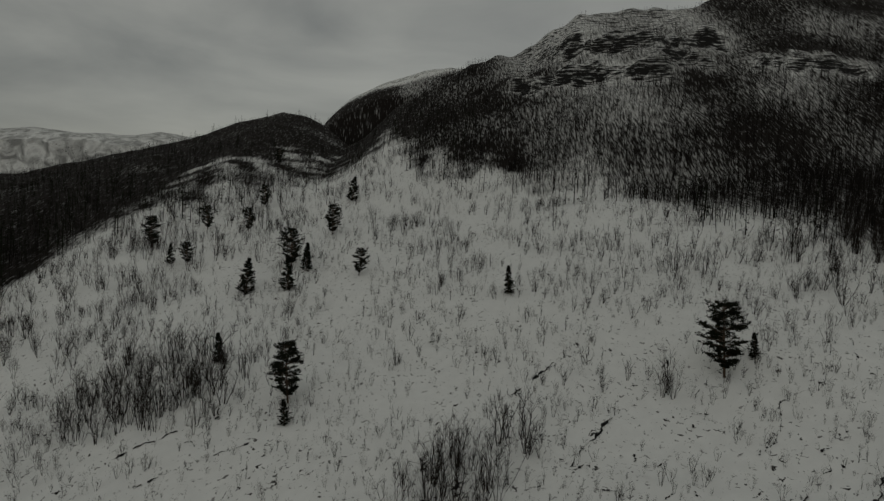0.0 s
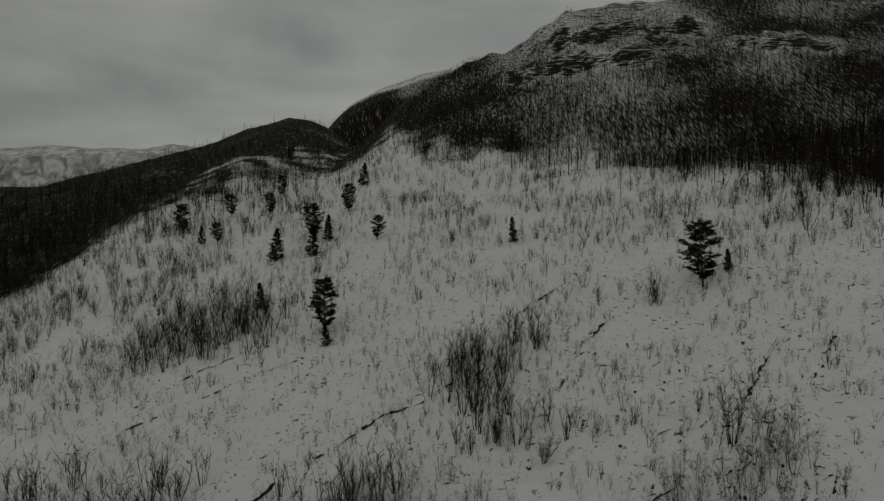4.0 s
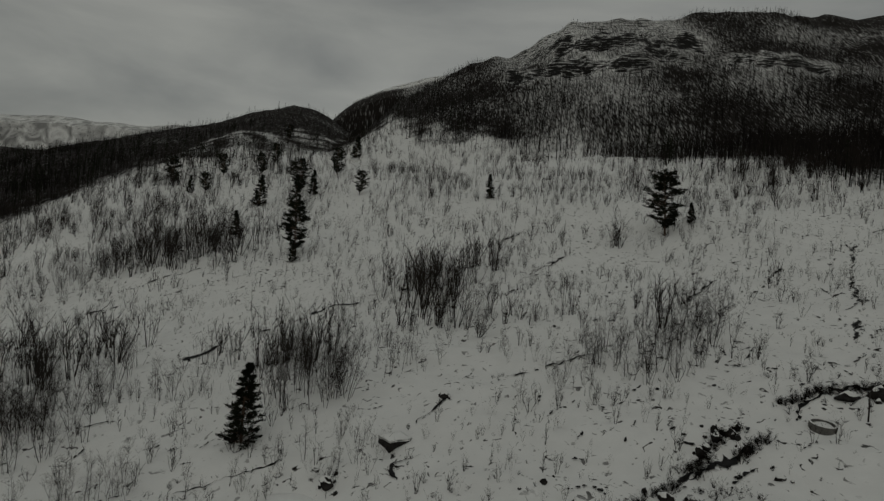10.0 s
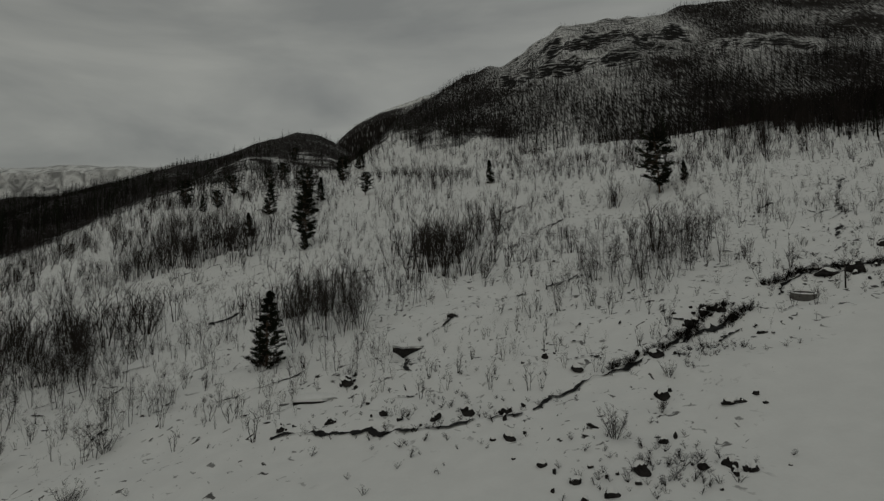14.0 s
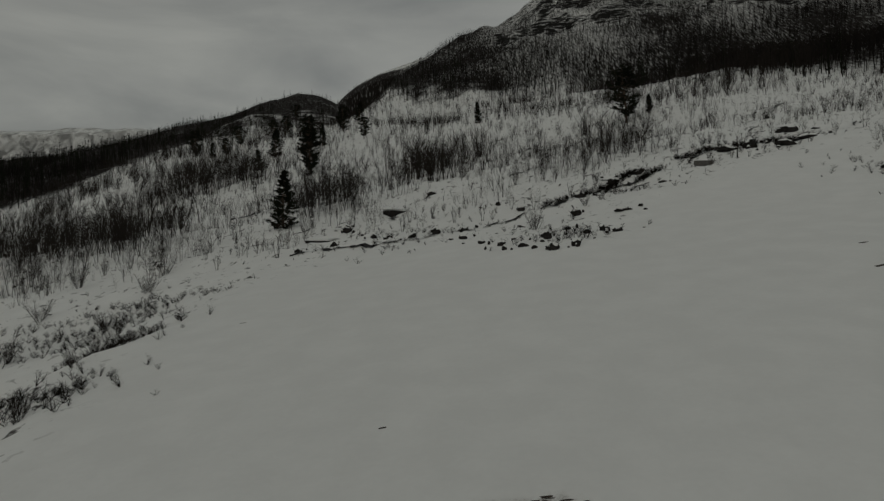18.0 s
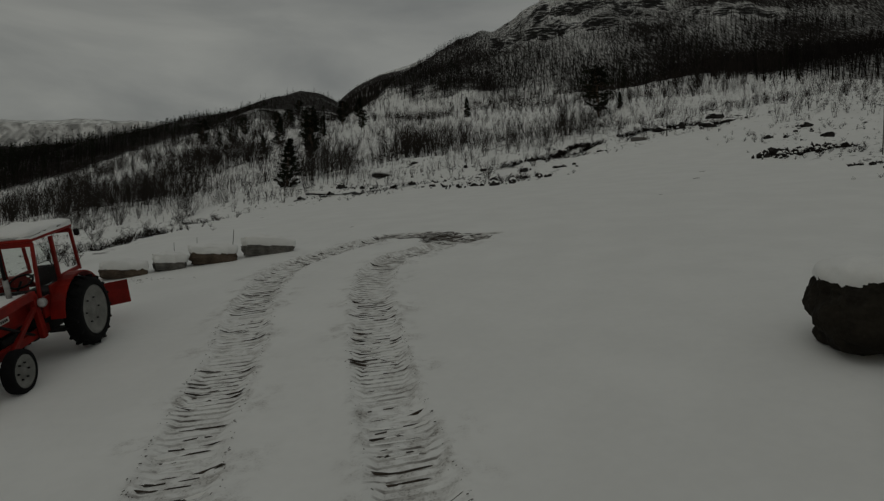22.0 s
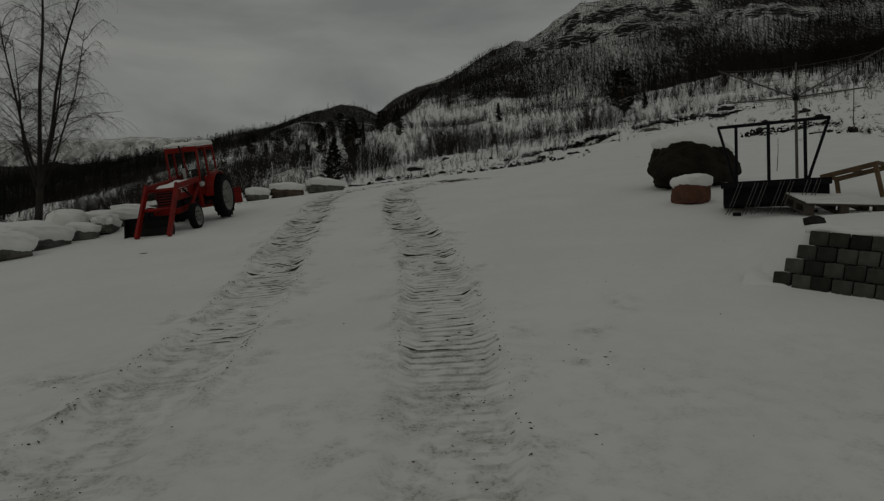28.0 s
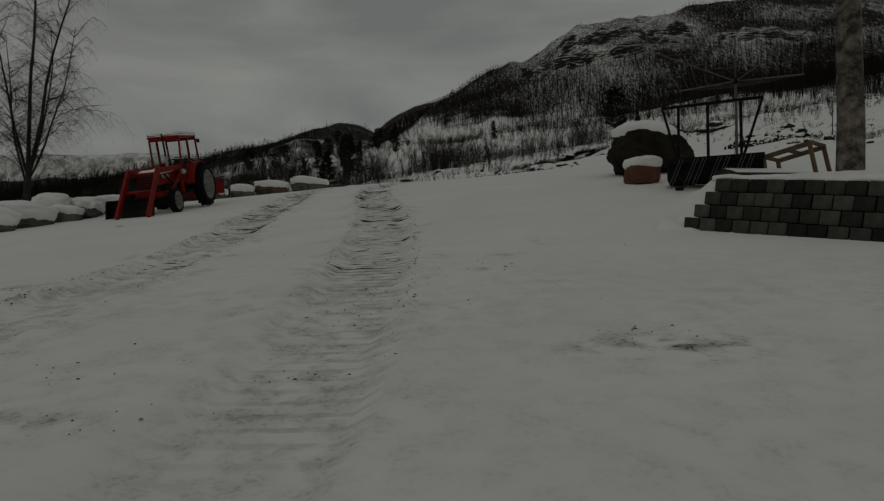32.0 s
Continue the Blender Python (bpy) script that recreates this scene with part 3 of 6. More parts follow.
def pine_tree(seed, tall, wide, low, limbs, tufts, subs=3, fat=0.17):
    """Trunk with limbs, and needles in loose tufts along the limbs and their side twigs."""
    rnd = random.Random(seed)
    trunk, needles = Sticks(), ([], [])
    pts = wander(rnd, Vector((0, 0, -0.2)), Vector((0, 0, 1)), tall + 0.2, 6, 0.05, 0.05)
    trunk.limb(pts, 0.022 * tall, 0.004 * tall, 6)
    old = low > 0.2
    lobe = (rnd.uniform(0, 6.283), rnd.uniform(0, 6.283))

    def tuft(c, size, way):
        for _ in range(7):
            d = (way * 0.6 + Vector((rnd.gauss(0, 1), rnd.gauss(0, 1), rnd.gauss(0.25, 0.6)))).normalized() * size * rnd.uniform(0.6, 1.2)
            s = d.cross(Vector((rnd.gauss(0, 1), rnd.gauss(0, 1), rnd.gauss(0, 1)))).normalized() * size * fat
            o = c + Vector((rnd.uniform(-1, 1), rnd.uniform(-1, 1), rnd.uniform(-0.5, 0.5))) * size * 0.5
            n0 = len(needles[0])
            needles[0].extend((o - s, o + s, o + d))
            needles[1].append((n0, n0 + 1, n0 + 2))

    def along(line, q):
        k = min(int(q), len(line) - 2)
        return line[k].lerp(line[k + 1], q - k)

    for k in range(limbs):
        u = low + (1 - low) * (k + rnd.random()) / limbs
        p = along(pts, u * 6)
        a = rnd.uniform(0, 6.283)
        bulge = 1 + 0.18 * math.sin(a + lobe[0]) + 0.14 * math.sin(2 * a + lobe[1])
        if old:  # an old pine's rounded crown over bare stem
            ln = wide * math.sqrt(max(0.03, 1 - ((u - 0.66) / 0.38) ** 2)) * bulge * rnd.uniform(0.7, 1.1)
            way = Vector((math.cos(a), math.sin(a), rnd.uniform(-0.1, 0.25) + 0.9 * max(0.0, u - 0.6)))
        else:
            ln = wide * (0.10 + 0.9 * ((1 - u) / (1 - low)) ** 0.8) * bulge * rnd.uniform(0.65, 1.15)
            way = Vector((math.cos(a), math.sin(a), rnd.uniform(-0.05, 0.45)))
        lp = wander(rnd, p, way, ln, 3, 0.16, 0.06)
        trunk.limb(lp, 0.006 * tall, 0.0015 * tall)
        rows = [lp]
        for _ in range(subs):
            o = along(lp, rnd.uniform(0.9, 2.9))
            b = a + rnd.choice((-1, 1)) * rnd.uniform(0.5, 1.2)
            rows.append(wander(rnd, o, Vector((math.cos(b), math.sin(b), rnd.uniform(0.0, 0.5))), ln * rnd.uniform(0.22, 0.42), 2, 0.2, 0.05))
        for n, line in enumerate(rows):
            for _ in range(tufts):
                q = rnd.uniform(0.5 * (len(line) - 1) if n == 0 else 0.2, len(line) - 1)
                tuft(along(line, q), tall * rnd.uniform(0.03, 0.05), (line[-1] - line[0]).normalized())
    tuft(pts[-1], tall * 0.05, Vector((0, 0, 1)))
    return trunk, needles


def tree_thing(name, stem_mesh, crown_mesh, x, y, size, turn, label, category, group, crown_name="crown"):
    t = thing(name, label, category, group, pose(x, y, float(height(x, y)) - 0.03, 0, 0, turn) @ Matrix.Diagonal((size, size, size, 1)))
    for nm, me in (("trunk", stem_mesh), (crown_name, crown_mesh)):
        ob = new(nm, me)
        ob.parent = t
        if nm != "trunk":
            ob["kind"] = "stuff"
    return t


PINES = []
for k, (tall, wide, low, limbs, tufts) in enumerate([(1.0, 0.30, 0.28, 120, 3), (1.0, 0.22, 0.16, 110, 3), (1.0, 0.27, 0.12, 130, 3)]):
    tr, nd = pine_tree(40 + k, tall, wide, low, limbs, tufts)
    PINES.append((tr.mesh("pine_trunk", M_PINEBARK), mesh_of("pine_needles", nd[0], nd[1], M_PINE)))
PINE_AT_LOW = [
    (24.8, 84.5, 7.6, 0), (-22.0, 89.5, 6.6, 0), (4.4, 107.2, 3.9, 1), (-18.2, 121.5, 4.2, 0), (-29.6, 121.5, 5.6, 1), (-31.1, 130, 6.5, 0),
    (-28.0, 128, 4.6, 2), (-25.8, 142, 5.6, 0), (-36.1, 120.6, 5.5, 2), (-46.4, 168, 5.0, 0), (-44.3, 149, 4.6, 0), (-51.5, 135.7, 4.0, 0),
    (-55.7, 138, 3.8, 1),
]
PINE_AT_HIGH = [
    (-24.9, 163, 5.2, 2), (28.6, 86, 2.6, 2), (-21.3, 84.9, 2.6, 2), (-55, 155.6, 5.0, 0), (-63.2, 147.8, 6.0, 0),
    (-52.1, 205, 4.5, 0), (-14.2, 43.4, 4.5, 2), (-33.0, 99.0, 3.6, 2), 
]
PINE_AT = PINE_AT_LOW + PINE_AT_HIGH
for k, (x, y, tall, shape) in enumerate(PINE_AT):
    tree_thing("pine_tree", *PINES[shape], x, y, tall, 67 * k, "dark green Scots pine standing in snow on the hillside", "pine tree", "pines on the hillside", "crown")

BIRCH = [bare_tree(100 + k, 1.0, (3, 1, 4, 2, 5, 3)[k], (0.30, 0.15, 0.36, 0.26, 0.4, 0.3)[k], (14, 24, 11, 17, 9, 14)[k], 12, 0.0062, 0.95, 0.33) for k in range(6)]
BIRCH_MESH = [(a.mesh("birch_trunk", M_BARK), b.mesh("birch_branches", M_TWIG)) for a, b in BIRCH]
FAR = [far_tree(200 + k, (1, 1, 2, 1)[k], 0.14, (9, 8, 5, 9)[k], 0.015, 0.36, 1.2, 0.6) for k in range(4)]


def broom(seed, stems, spread):
    """A low bare bush: thin stems fanning out of one root, forking into fine twigs."""
    rnd = random.Random(seed)
    out = Sticks()
    for k in range(stems):
        a = rnd.uniform(0, 6.283)
        lean = spread * rnd.uniform(0.2, 1.0)
        h = rnd.uniform(0.6, 1.0) if k else 1.0
        foot = Vector((math.cos(a) * 0.05, math.sin(a) * 0.05, -0.04))
        mid = foot + Vector((math.cos(a) * lean * 0.7, math.sin(a) * lean * 0.7, 1)).normalized() * h * 0.55
        tip = mid + Vector((math.cos(a) * lean * 0.4 + rnd.uniform(-0.2, 0.2), math.sin(a) * lean * 0.4 + rnd.uniform(-0.2, 0.2), 1)).normalized() * h * 0.45
        out.blade(foot, mid.lerp(tip, 0.3), 0.0105)
        out.blade(mid.lerp(foot, 0.2), tip, 0.0075)
        for _ in range(4):
            u = rnd.uniform(0.25, 0.95)
            p = foot.lerp(mid, u / 0.55) if u < 0.55 else mid.lerp(tip, (u - 0.55) / 0.45)
            b = rnd.uniform(0, 6.283)
            way = Vector((math.cos(b) * 0.6, math.sin(b) * 0.6, 1)).normalized()
            q = p + way * h * rnd.uniform(0.18, 0.38) * (1.15 - 0.5 * u)
            out.blade(p, q, 0.0062)
            for _ in range(2):
                c = rnd.uniform(0, 6.283)
                o = p.lerp(q, rnd.uniform(0.2, 0.9))
                out.blade(o, o + (way + Vector((math.cos(c), math.sin(c), 0.2)) * 0.6).normalized() * h * rnd.uniform(0.10, 0.22), 0.0045)
    return out, Sticks()


def template(pair):
    """Points and triangle-ready faces of both bundles of a tree, as arrays."""
    v, q, t = [], [], []
    for s in pair:
        n0 = len(v)
        v += [tuple(p) for p in s.v]
        for f in s.f:
            (q if len(f) == 4 else t).append([n0 + i for i in f])
    return np.array(v), np.array(q), np.array(t)


def grove(name, templates, places, label, category, mat):
    """Very many trees as one mesh. places: rows of x, y, size, turn, template."""
    vs, qs, ts, n0 = [], [], [], 0
    spots = np.array(places, float)
    for (x, y, size, turn, k), ground_z in zip(places, height(spots[:, 0], spots[:, 1])):
        v, q, t = templates[int(k) % len(templates)]
        c, s = math.cos(turn), math.sin(turn)
        w = np.stack([v[:, 0] * c - v[:, 1] * s, v[:, 0] * s + v[:, 1] * c, v[:, 2]], 1) * size
        vs.append(w + (x, y, ground_z - 0.03))
        qs.append(q + n0)
        if len(t):
            ts.append(t + n0)
        n0 += len(v)
    V, Q = np.concatenate(vs), np.concatenate(qs)
    T = np.concatenate(ts) if ts else np.zeros((0, 3), int)
    me = bpy.data.meshes.new(name)
    me.vertices.add(len(V))
    me.vertices.foreach_set("co", V.ravel())
    me.loops.add(Q.size + T.size)
    me.loops.foreach_set("vertex_index", np.concatenate([Q.ravel(), T.ravel()]).astype(np.int32))
    me.polygons.add(len(Q) + len(T))
    starts = np.concatenate([np.arange(len(Q)) * 4, Q.size + np.arange(len(T)) * 3])
    totals = np.concatenate([np.full(len(Q), 4), np.full(len(T), 3)])
    me.polygons.foreach_set("loop_start", starts.astype(np.int32))
    me.polygons.foreach_set("loop_total", totals.astype(np.int32))
    me.update(calc_edges=True)
    me.materials.append(mat)
    return tagged(new(name, me), label, category, kind="stuff")


rng = np.random.RandomState(7)
# thickets: x, y, radius, trees, height
THICKETS_LOW = [
    (-33, 54, 6, 56, 3.8), (-27, 47, 3, 24, 3.2), (-39, 51, 7, 58, 3.6), (-30, 43, 4, 40, 3.2), (-24, 37, 3, 10, 2.4), (-47, 60, 7, 56, 3.6),
    (-31.5, 60.5, 3.5, 12, 3.2), (-21.3, 40.5, 2.2, 9, 2.6), (-20.6, 52, 2.4, 9, 2.6), (-19.6, 56.5, 2.6, 9, 2.6), (-11.4, 49.5, 2.3, 34, 4.0), (-13.6, 55.5, 2.6, 30, 3.6),
    (-4.8, 70.5, 4.0, 44, 3.8), (-1.2, 62.5, 2.8, 26, 3.4), (-5.4, 52, 2.0, 7, 2.8), (-5.3, 60, 2.2, 8, 2.6), (-0.6, 77, 3.6, 36, 3.6), (10.9, 49.2, 2.6, 28, 3.2),
]
THICKETS_HIGH = [
    (15.4, 53.4, 2.6, 26, 3.2), (14.7, 59.3, 2.6, 9, 2.4), (6.0, 48.9, 1.8, 7, 2.6), (3.4, 46.8, 1.6, 5, 2.0), (-8.4, 41.5, 1.5, 6, 2.0), (5.3, 60.1, 2.2, 7, 2.6),
    (-42, 95, 7, 90, 3.6), (-34.5, 93.5, 5.5, 70, 3.8), (-56.8, 108, 5, 14, 3.2), (-57, 88, 4, 12, 3.0), (-44, 90, 4, 12, 2.8), (18, 86, 3.0, 9, 3.0),
    (56, 104, 6, 60, 3.8), (47, 98, 5, 34, 3.4), (62, 113, 8, 70, 4.0), (44, 112, 5, 30, 3.4), (30, 108, 4, 20, 3.2),
]
THICKETS = THICKETS_LOW + THICKETS_HIGH
near_trees, far_trees = [], []
for x, y, r, n, tall in THICKETS:
    for _ in range(n):
        a, d = rng.uniform(0, 6.283), 1.2 * r * math.sqrt(rng.rand())
        near_trees.append((x + d * math.cos(a) * 1.15, y + d * math.sin(a), tall * 1.25 * rng.uniform(0.5, 1.1), rng.uniform(0, 6.283), rng.randint(6)))
near_trees.sort(key=lambda r: r[1])
for x, y, size, turn, k in near_trees[:295]:
    tree_thing("birch_tree", *BIRCH_MESH[k], x, y, size, math.degrees(turn), "slender bare grey birch in a snowy thicket", "birch tree", "bare birches of the thickets")
scrub = list(near_trees[295:])
y = 34 + 172 * rng.rand(24000) ** 0.85
x = rng.uniform(-0.82, 0.82, 24000) * (y + 22)
keep = (field_mask(x, y) < 0.02) & (rng.rand(24000) < 0.70 + 0.75 * wave(x, y, 18, 31) + 0.45 * wave(x, y, 6, 32) + 0.05 * smooth((-x - 25) / 30)) & (wood_edge(x, y) < 25)
tall = (0.35 + 0.70 * rng.rand(24000) ** 1.5) * (1.55 + 1.3 * smooth((y - 50) / 90)) * (1 + 0.35 * smooth((-x - 30) / 30))
scrub += [(a, b, c, rng.uniform(0, 6.283), rng.randint(7)) for a, b, c in zip(x[keep], y[keep], tall[keep])]
FAR_T = [template(p) for p in FAR]
SCRUB_T = [template(broom(230 + k, (5, 3, 7, 4, 6)[k], (0.6, 0.45, 0.8, 1.0, 0.7)[k])) for k in range(5)]
grove("birch_scrub", SCRUB_T + SCRUB_T[:2], scrub, "low bare birch scrub scattered over a snowy hillside", "birch scrub", M_TWIG)

y = 70 + 260 * rng.rand(72000) ** 0.85
x = rng.uniform(-0.9, 0.9, 72000) * (y + 25)
edge = wood_edge(x, y)
dense = 0.64 + 0.26 * wave(x, y, 26, 35) + 0.24 * wave(x, y, 9, 36) + 0.12 * smooth((40 - edge) / 30) + 0.3 * smooth((24 - x) / 30) * smooth((x + 30) / 14)
dense = (dense + 0.25 * smooth((-18 - x) / 14)) * (1 - 0.8 * glade(x, y))
keep = (y < 285) & ~((x < -86) & (y > 262)) & (x < 125) & (edge > 7 * wave(x, y, 16, 33) + 24 * smooth((x + 30) / 14) * rng.rand(72000)) & (rng.rand(72000) > 0.8 * crag_zone(x, y)) & (rng.rand(72000) < dense)
tall = (1 - 0.38 * smooth((-8 - x) / 16)) * rng.uniform(0.6, 1.1, 72000) * (5.2 - 1.6 * smooth((y - 150) / 60) - 1.4 * smooth((y - 225) / 20)) * (1 - 0.5 * crag_zone(x, y))
wood = [(a, b, c, rng.uniform(0, 6.283), rng.randint(4)) for a, b, c in zip(x[keep], y[keep], tall[keep])]
grove("birch_wood", FAR_T, wood, "bare birch wood on the mountain slope above the hillside", "birch wood", M_WOODTWIG)

# dark conifers in the woods of the left ridge and the lower edge of the birch wood
FIR = []
for k in range(3):
    tr, nd = pine_tree(60 + k, 1.0, 0.26, 0.06, 9, 2, 0, 0.36)
    n0 = len(tr.v)
    tv = [tuple(p) for p in tr.v] + [tuple(p) for p in nd[0]]
    FIR.append((np.array(tv), np.array([f for f in tr.f[:36] if len(f) == 4]), np.array([[i + n0 for i in f] for f in nd[1]])))
y = 85 + 225 * rng.rand(5000)
x = rng.uniform(-0.95, 0.6, 5000) * (y + 25)
edge = wood_edge(x, y)
belt = np.where(x < 5, 0.72 + 0.4 * smooth((-84 - x) / 8) + 0.45 * wave(x, y, 30, 51), 0.5 * (edge < 24) * (0.3 + wave(x, y, 20, 52))) * (1 - 0.85 * glade(x, y)) * np.where((x < -20) & (x > -84) & (edge < 38), 0.5, 1.0)
keep = (edge > 4 * wave(x, y, 14, 33) - 14 * (x < -25)) & (rng.rand(5000) < 0.95 * belt) & (y < 275) & ~((x < -86) & (y > 260)) & (crag_zone(x, y) < 0.3)
firs = [(a, b, c, rng.uniform(0, 6.283), rng.randint(3)) for a, b, c in zip(x[keep], y[keep], (rng.uniform(0.6, 1.1, 5000) * (6.0 - 3.3 * smooth((y - 150) / 90)))[keep])]
grove("conifer_wood", FIR, firs, "dark conifers among the birches of the ridge", "conifer wood", M_PINE)


# ---- stones ----
M_STONE = material("grey_stone", base=(0.17, 0.165, 0.15), rough=0.9, vary=0.6, scale=4.0, bump=0.7, dist=0.03, spec=0.15)
M_BOULDER = material("dark_brown_boulder", base=(0.030, 0.026, 0.020), rough=0.9, spec=0.1, vary=0.6, scale=2.2, bump=0.8, dist=0.05)
M_BROWNSTONE = material("brown_grey_stone", base=(0.125, 0.096, 0.072), rough=0.9, vary=0.6, scale=3.5, bump=0.7, dist=0.03, spec=0.15)
M_REDSTONE = material("reddish_stone", base=(0.15, 0.065, 0.042), spec=0.15, rough=0.85, vary=0.5, scale=5.0, bump=0.6, dist=0.03, second=(0.10, 0.05, 0.035))


def stone_mesh(seed, size, lumps=0.22, fine=0.06, flat=0.35, sub=3, chop=0.0, taper=0.0):
    """A boulder of the given half sizes with a flattened foot, as points and triangles."""
    bm = bmesh.new()
    bmesh.ops.create_icosphere(bm, subdivisions=sub, radius=1.0)
    off = Vector((seed * 3.7, seed * 1.3, seed * 7.1))
    for v in bm.verts:
        p = v.co.copy()
        r = 1 + lumps * noise.noise(p * 1.1 + off) * 1.6 + fine * noise.noise(p * 3.7 + off) * 1.5 + fine * 0.4 * noise.noise(p * 9 + off)
        if chop:
            for k in range(7):
                d = Vector((math.sin(k * 2.4 + seed), math.cos(k * 1.7 + seed * 2), math.sin(k * 3.1 - seed) * 0.8)).normalized()
                r = min(r, (1 - chop * 0.35) / max(0.05, p.dot(d)) if p.dot(d) > 0.2 else r)
        q = p * r
        if q.z < -flat:
            q.z = -flat + (q.z + flat) * 0.15
        v.co = Vector((q.x * size[0], q.y * size[1], (q.z + flat) * size[2] * (1 - taper * max(0.0, q.x + 0.2))))
    bm.normal_update()
    return bm


def snow_cap(bm, thick, limit=0.45, ragged=0.35, seed=0, up=Vector((0, 0, 1)), low=0.35):
    """Snow lying on the upward faces of bm: a blanket that tucks in at its rim."""
    cap = bm.copy()
    cap.normal_update()
    off = Vector((seed, seed * 2.0, 0))
    least = low * max(v.co.z for v in cap.verts)
    drop = [f for f in cap.faces if f.calc_center_median().z < least or f.normal.dot(up) < limit + ragged * noise.noise(f.calc_center_median() * 3.0 + off)]
    bmesh.ops.delete(cap, geom=drop, context="FACES")
    if not cap.faces:
        cap.free()
        return None
    for v in cap.verts:
        rim = any(e.is_boundary for e in v.link_edges)
        v.co += Vector((0, 0, -0.03 * thick / 0.1)) if rim else Vector((v.normal.x * 0.4, v.normal.y * 0.4, 1)) * thick * (0.8 + 0.5 * noise.noise(v.co * 2.0 + off))
    for f in cap.faces:
        f.smooth = True
    return cap


def stone(name, x, y, size, seed, mat, label, category="stone", group="", snow=0.08, turn=0, sink=0.06, limit=0.45, chop=0.6, z=None, sub=3, lumps=0.22, flat=0.35, ragged=0.14, taper=0.0, drift=0.0, low=0.35):
    t = thing(name, label, category, group, pose(x, y, (float(top(x, y)) if z is None else z) - sink, 0, 0, turn))
    bm = stone_mesh(seed, size, chop=chop, sub=sub, lumps=lumps, flat=flat, taper=taper)
    up = Vector((math.sin(radians(turn)) * drift, math.cos(radians(turn)) * drift, 1)).normalized()
    cap = snow_cap(bm, snow, limit, ragged, seed, up, low) if snow else None
    part("rock", bm, mat, t)
    if cap:
        part("snow_cap", cap, M_SNOW, t, "white snow lying on top")
    return t


stone("small_stone", 5.45, -8.15, (0.22, 0.16, 0.12), 31, M_STONE, "small grey stone half under snow at the boulder's foot", "stone", snow=0.06, sink=0.02, limit=0.35, chop=0.6, low=0.5)


def blanket(bm, unit, thick, low, seed):
    """One rounded layer of snow over a stone's top, down to an uneven rim. unit: the stone's points before it was sized."""
    cap = bm.copy()
    cap.normal_update()
    off = Vector((seed * 1.9, seed, 0))
    shape = dict(zip(cap.verts, unit))
    depth = {v: u.z - low - 0.16 * noise.noise(u * 1.8 + off) - 0.05 * noise.noise(u * 5.0 + off) for v, u in shape.items()}
    bmesh.ops.delete(cap, geom=[f for f in cap.faces if max(depth[v] for v in f.verts) < 0], context="FACES")
    lifts = []
    for v in cap.verts:
        u, d = shape[v], min(1.0, max(0.0, depth[v]) / 0.42)
        grow = thick * math.sqrt(d * (2 - d)) * (1 - 0.35 * min(1.0, max(abs(u.x), abs(u.y))) ** 3)
        out = Vector((v.normal.x, v.normal.y, 0)) * 0.45
        lifts.append((v, (out + Vector((0, 0, 1))) * grow * (1.0 + 0.35 * noise.noise(v.co * 1.7 + off)) + v.normal * (0.010 if d > 0 else -0.02)))
    for v, way in lifts:
        v.co += way
    for f in cap.faces:
        f.smooth = True
    cap.normal_update()
    return cap


def blocky_stone(name, x, y, wide, deep, tall, turn, seed, mat, label, group, soft=0.25, snow=0.12, droop=0.4, taper=0.0):
    """A roughly squared stone with worn faces under its own layer of snow. soft: 0 a block, 1 an egg; droop: how far down the snow hangs, 1 being the top."""
    t = thing(name, label, "stone", group, pose(x, y, float(top(x, y)) - 0.06, 0, 0, turn))
    bm = bmesh.new()
    bmesh.ops.create_cube(bm, size=2.0)
    bmesh.ops.subdivide_edges(bm, edges=bm.edges, cuts=23, use_grid_fill=True)
    unit = []
    for v in bm.verts:
        p = v.co.lerp(v.co.normalized() * 1.12, soft)
        unit.append(p.copy())
        p += p * (0.17 * noise.noise(p * 1.3 + Vector((seed * 3.1, 0, 0))) + 0.06 * noise.noise(p * 4.0 + Vector((0, seed * 1.7, 0))) + 0.025 * noise.noise(p * 11.0))
        v.co = Vector((p.x * wide / 2, p.y * deep / 2, (p.z * 0.5 + 0.5) * tall * (1 - taper * max(0.0, p.x + 0.1))))
    bm.normal_update()
    cap = blanket(bm, unit, snow, droop, seed)
    part("rock", bm, mat, t)
    if cap:
        part("snow_cap", cap, M_SNOW, t, "white snow lying on top")
    return t


blocky_stone("boulder", 5.84, -6.95, 1.64, 1.25, 1.0, 4, 3, M_BOULDER, "large dark brown boulder with snow on its top", "", 0.72, 0.12, 0.66, 0.22)
blocky_stone("round_stone", 5.22, -8.75, 0.54, 0.50, 0.44, 20, 8, M_REDSTONE, "rounded reddish stone with a thick snow cap", "", 0.62, 0.10, 0.48)
# the row of edge stones behind the tractor
for k, (x, y, w, d, h, turn, mat, soft) in enumerate([(-4.0, 1.72, 1.20, 0.42, 0.33, 24, M_STONE, 0.08), (-5.2, 1.12, 1.05, 0.62, 0.36, 22, M_BROWNSTONE, 0.22), (-6.05, 0.62, 0.70, 0.5, 0.27, 30, M_STONE, 0.3), (-6.9, 0.1, 0.95, 0.6, 0.28, 38, M_BROWNSTONE, 0.3)]):
    blocky_stone("edge_stone", x, y, w, d, h, turn, 20 + k, mat, "oblong edge stone under snow beside the yard", "edge stones along the yard", soft + 0.12, 0.19, 0.50)
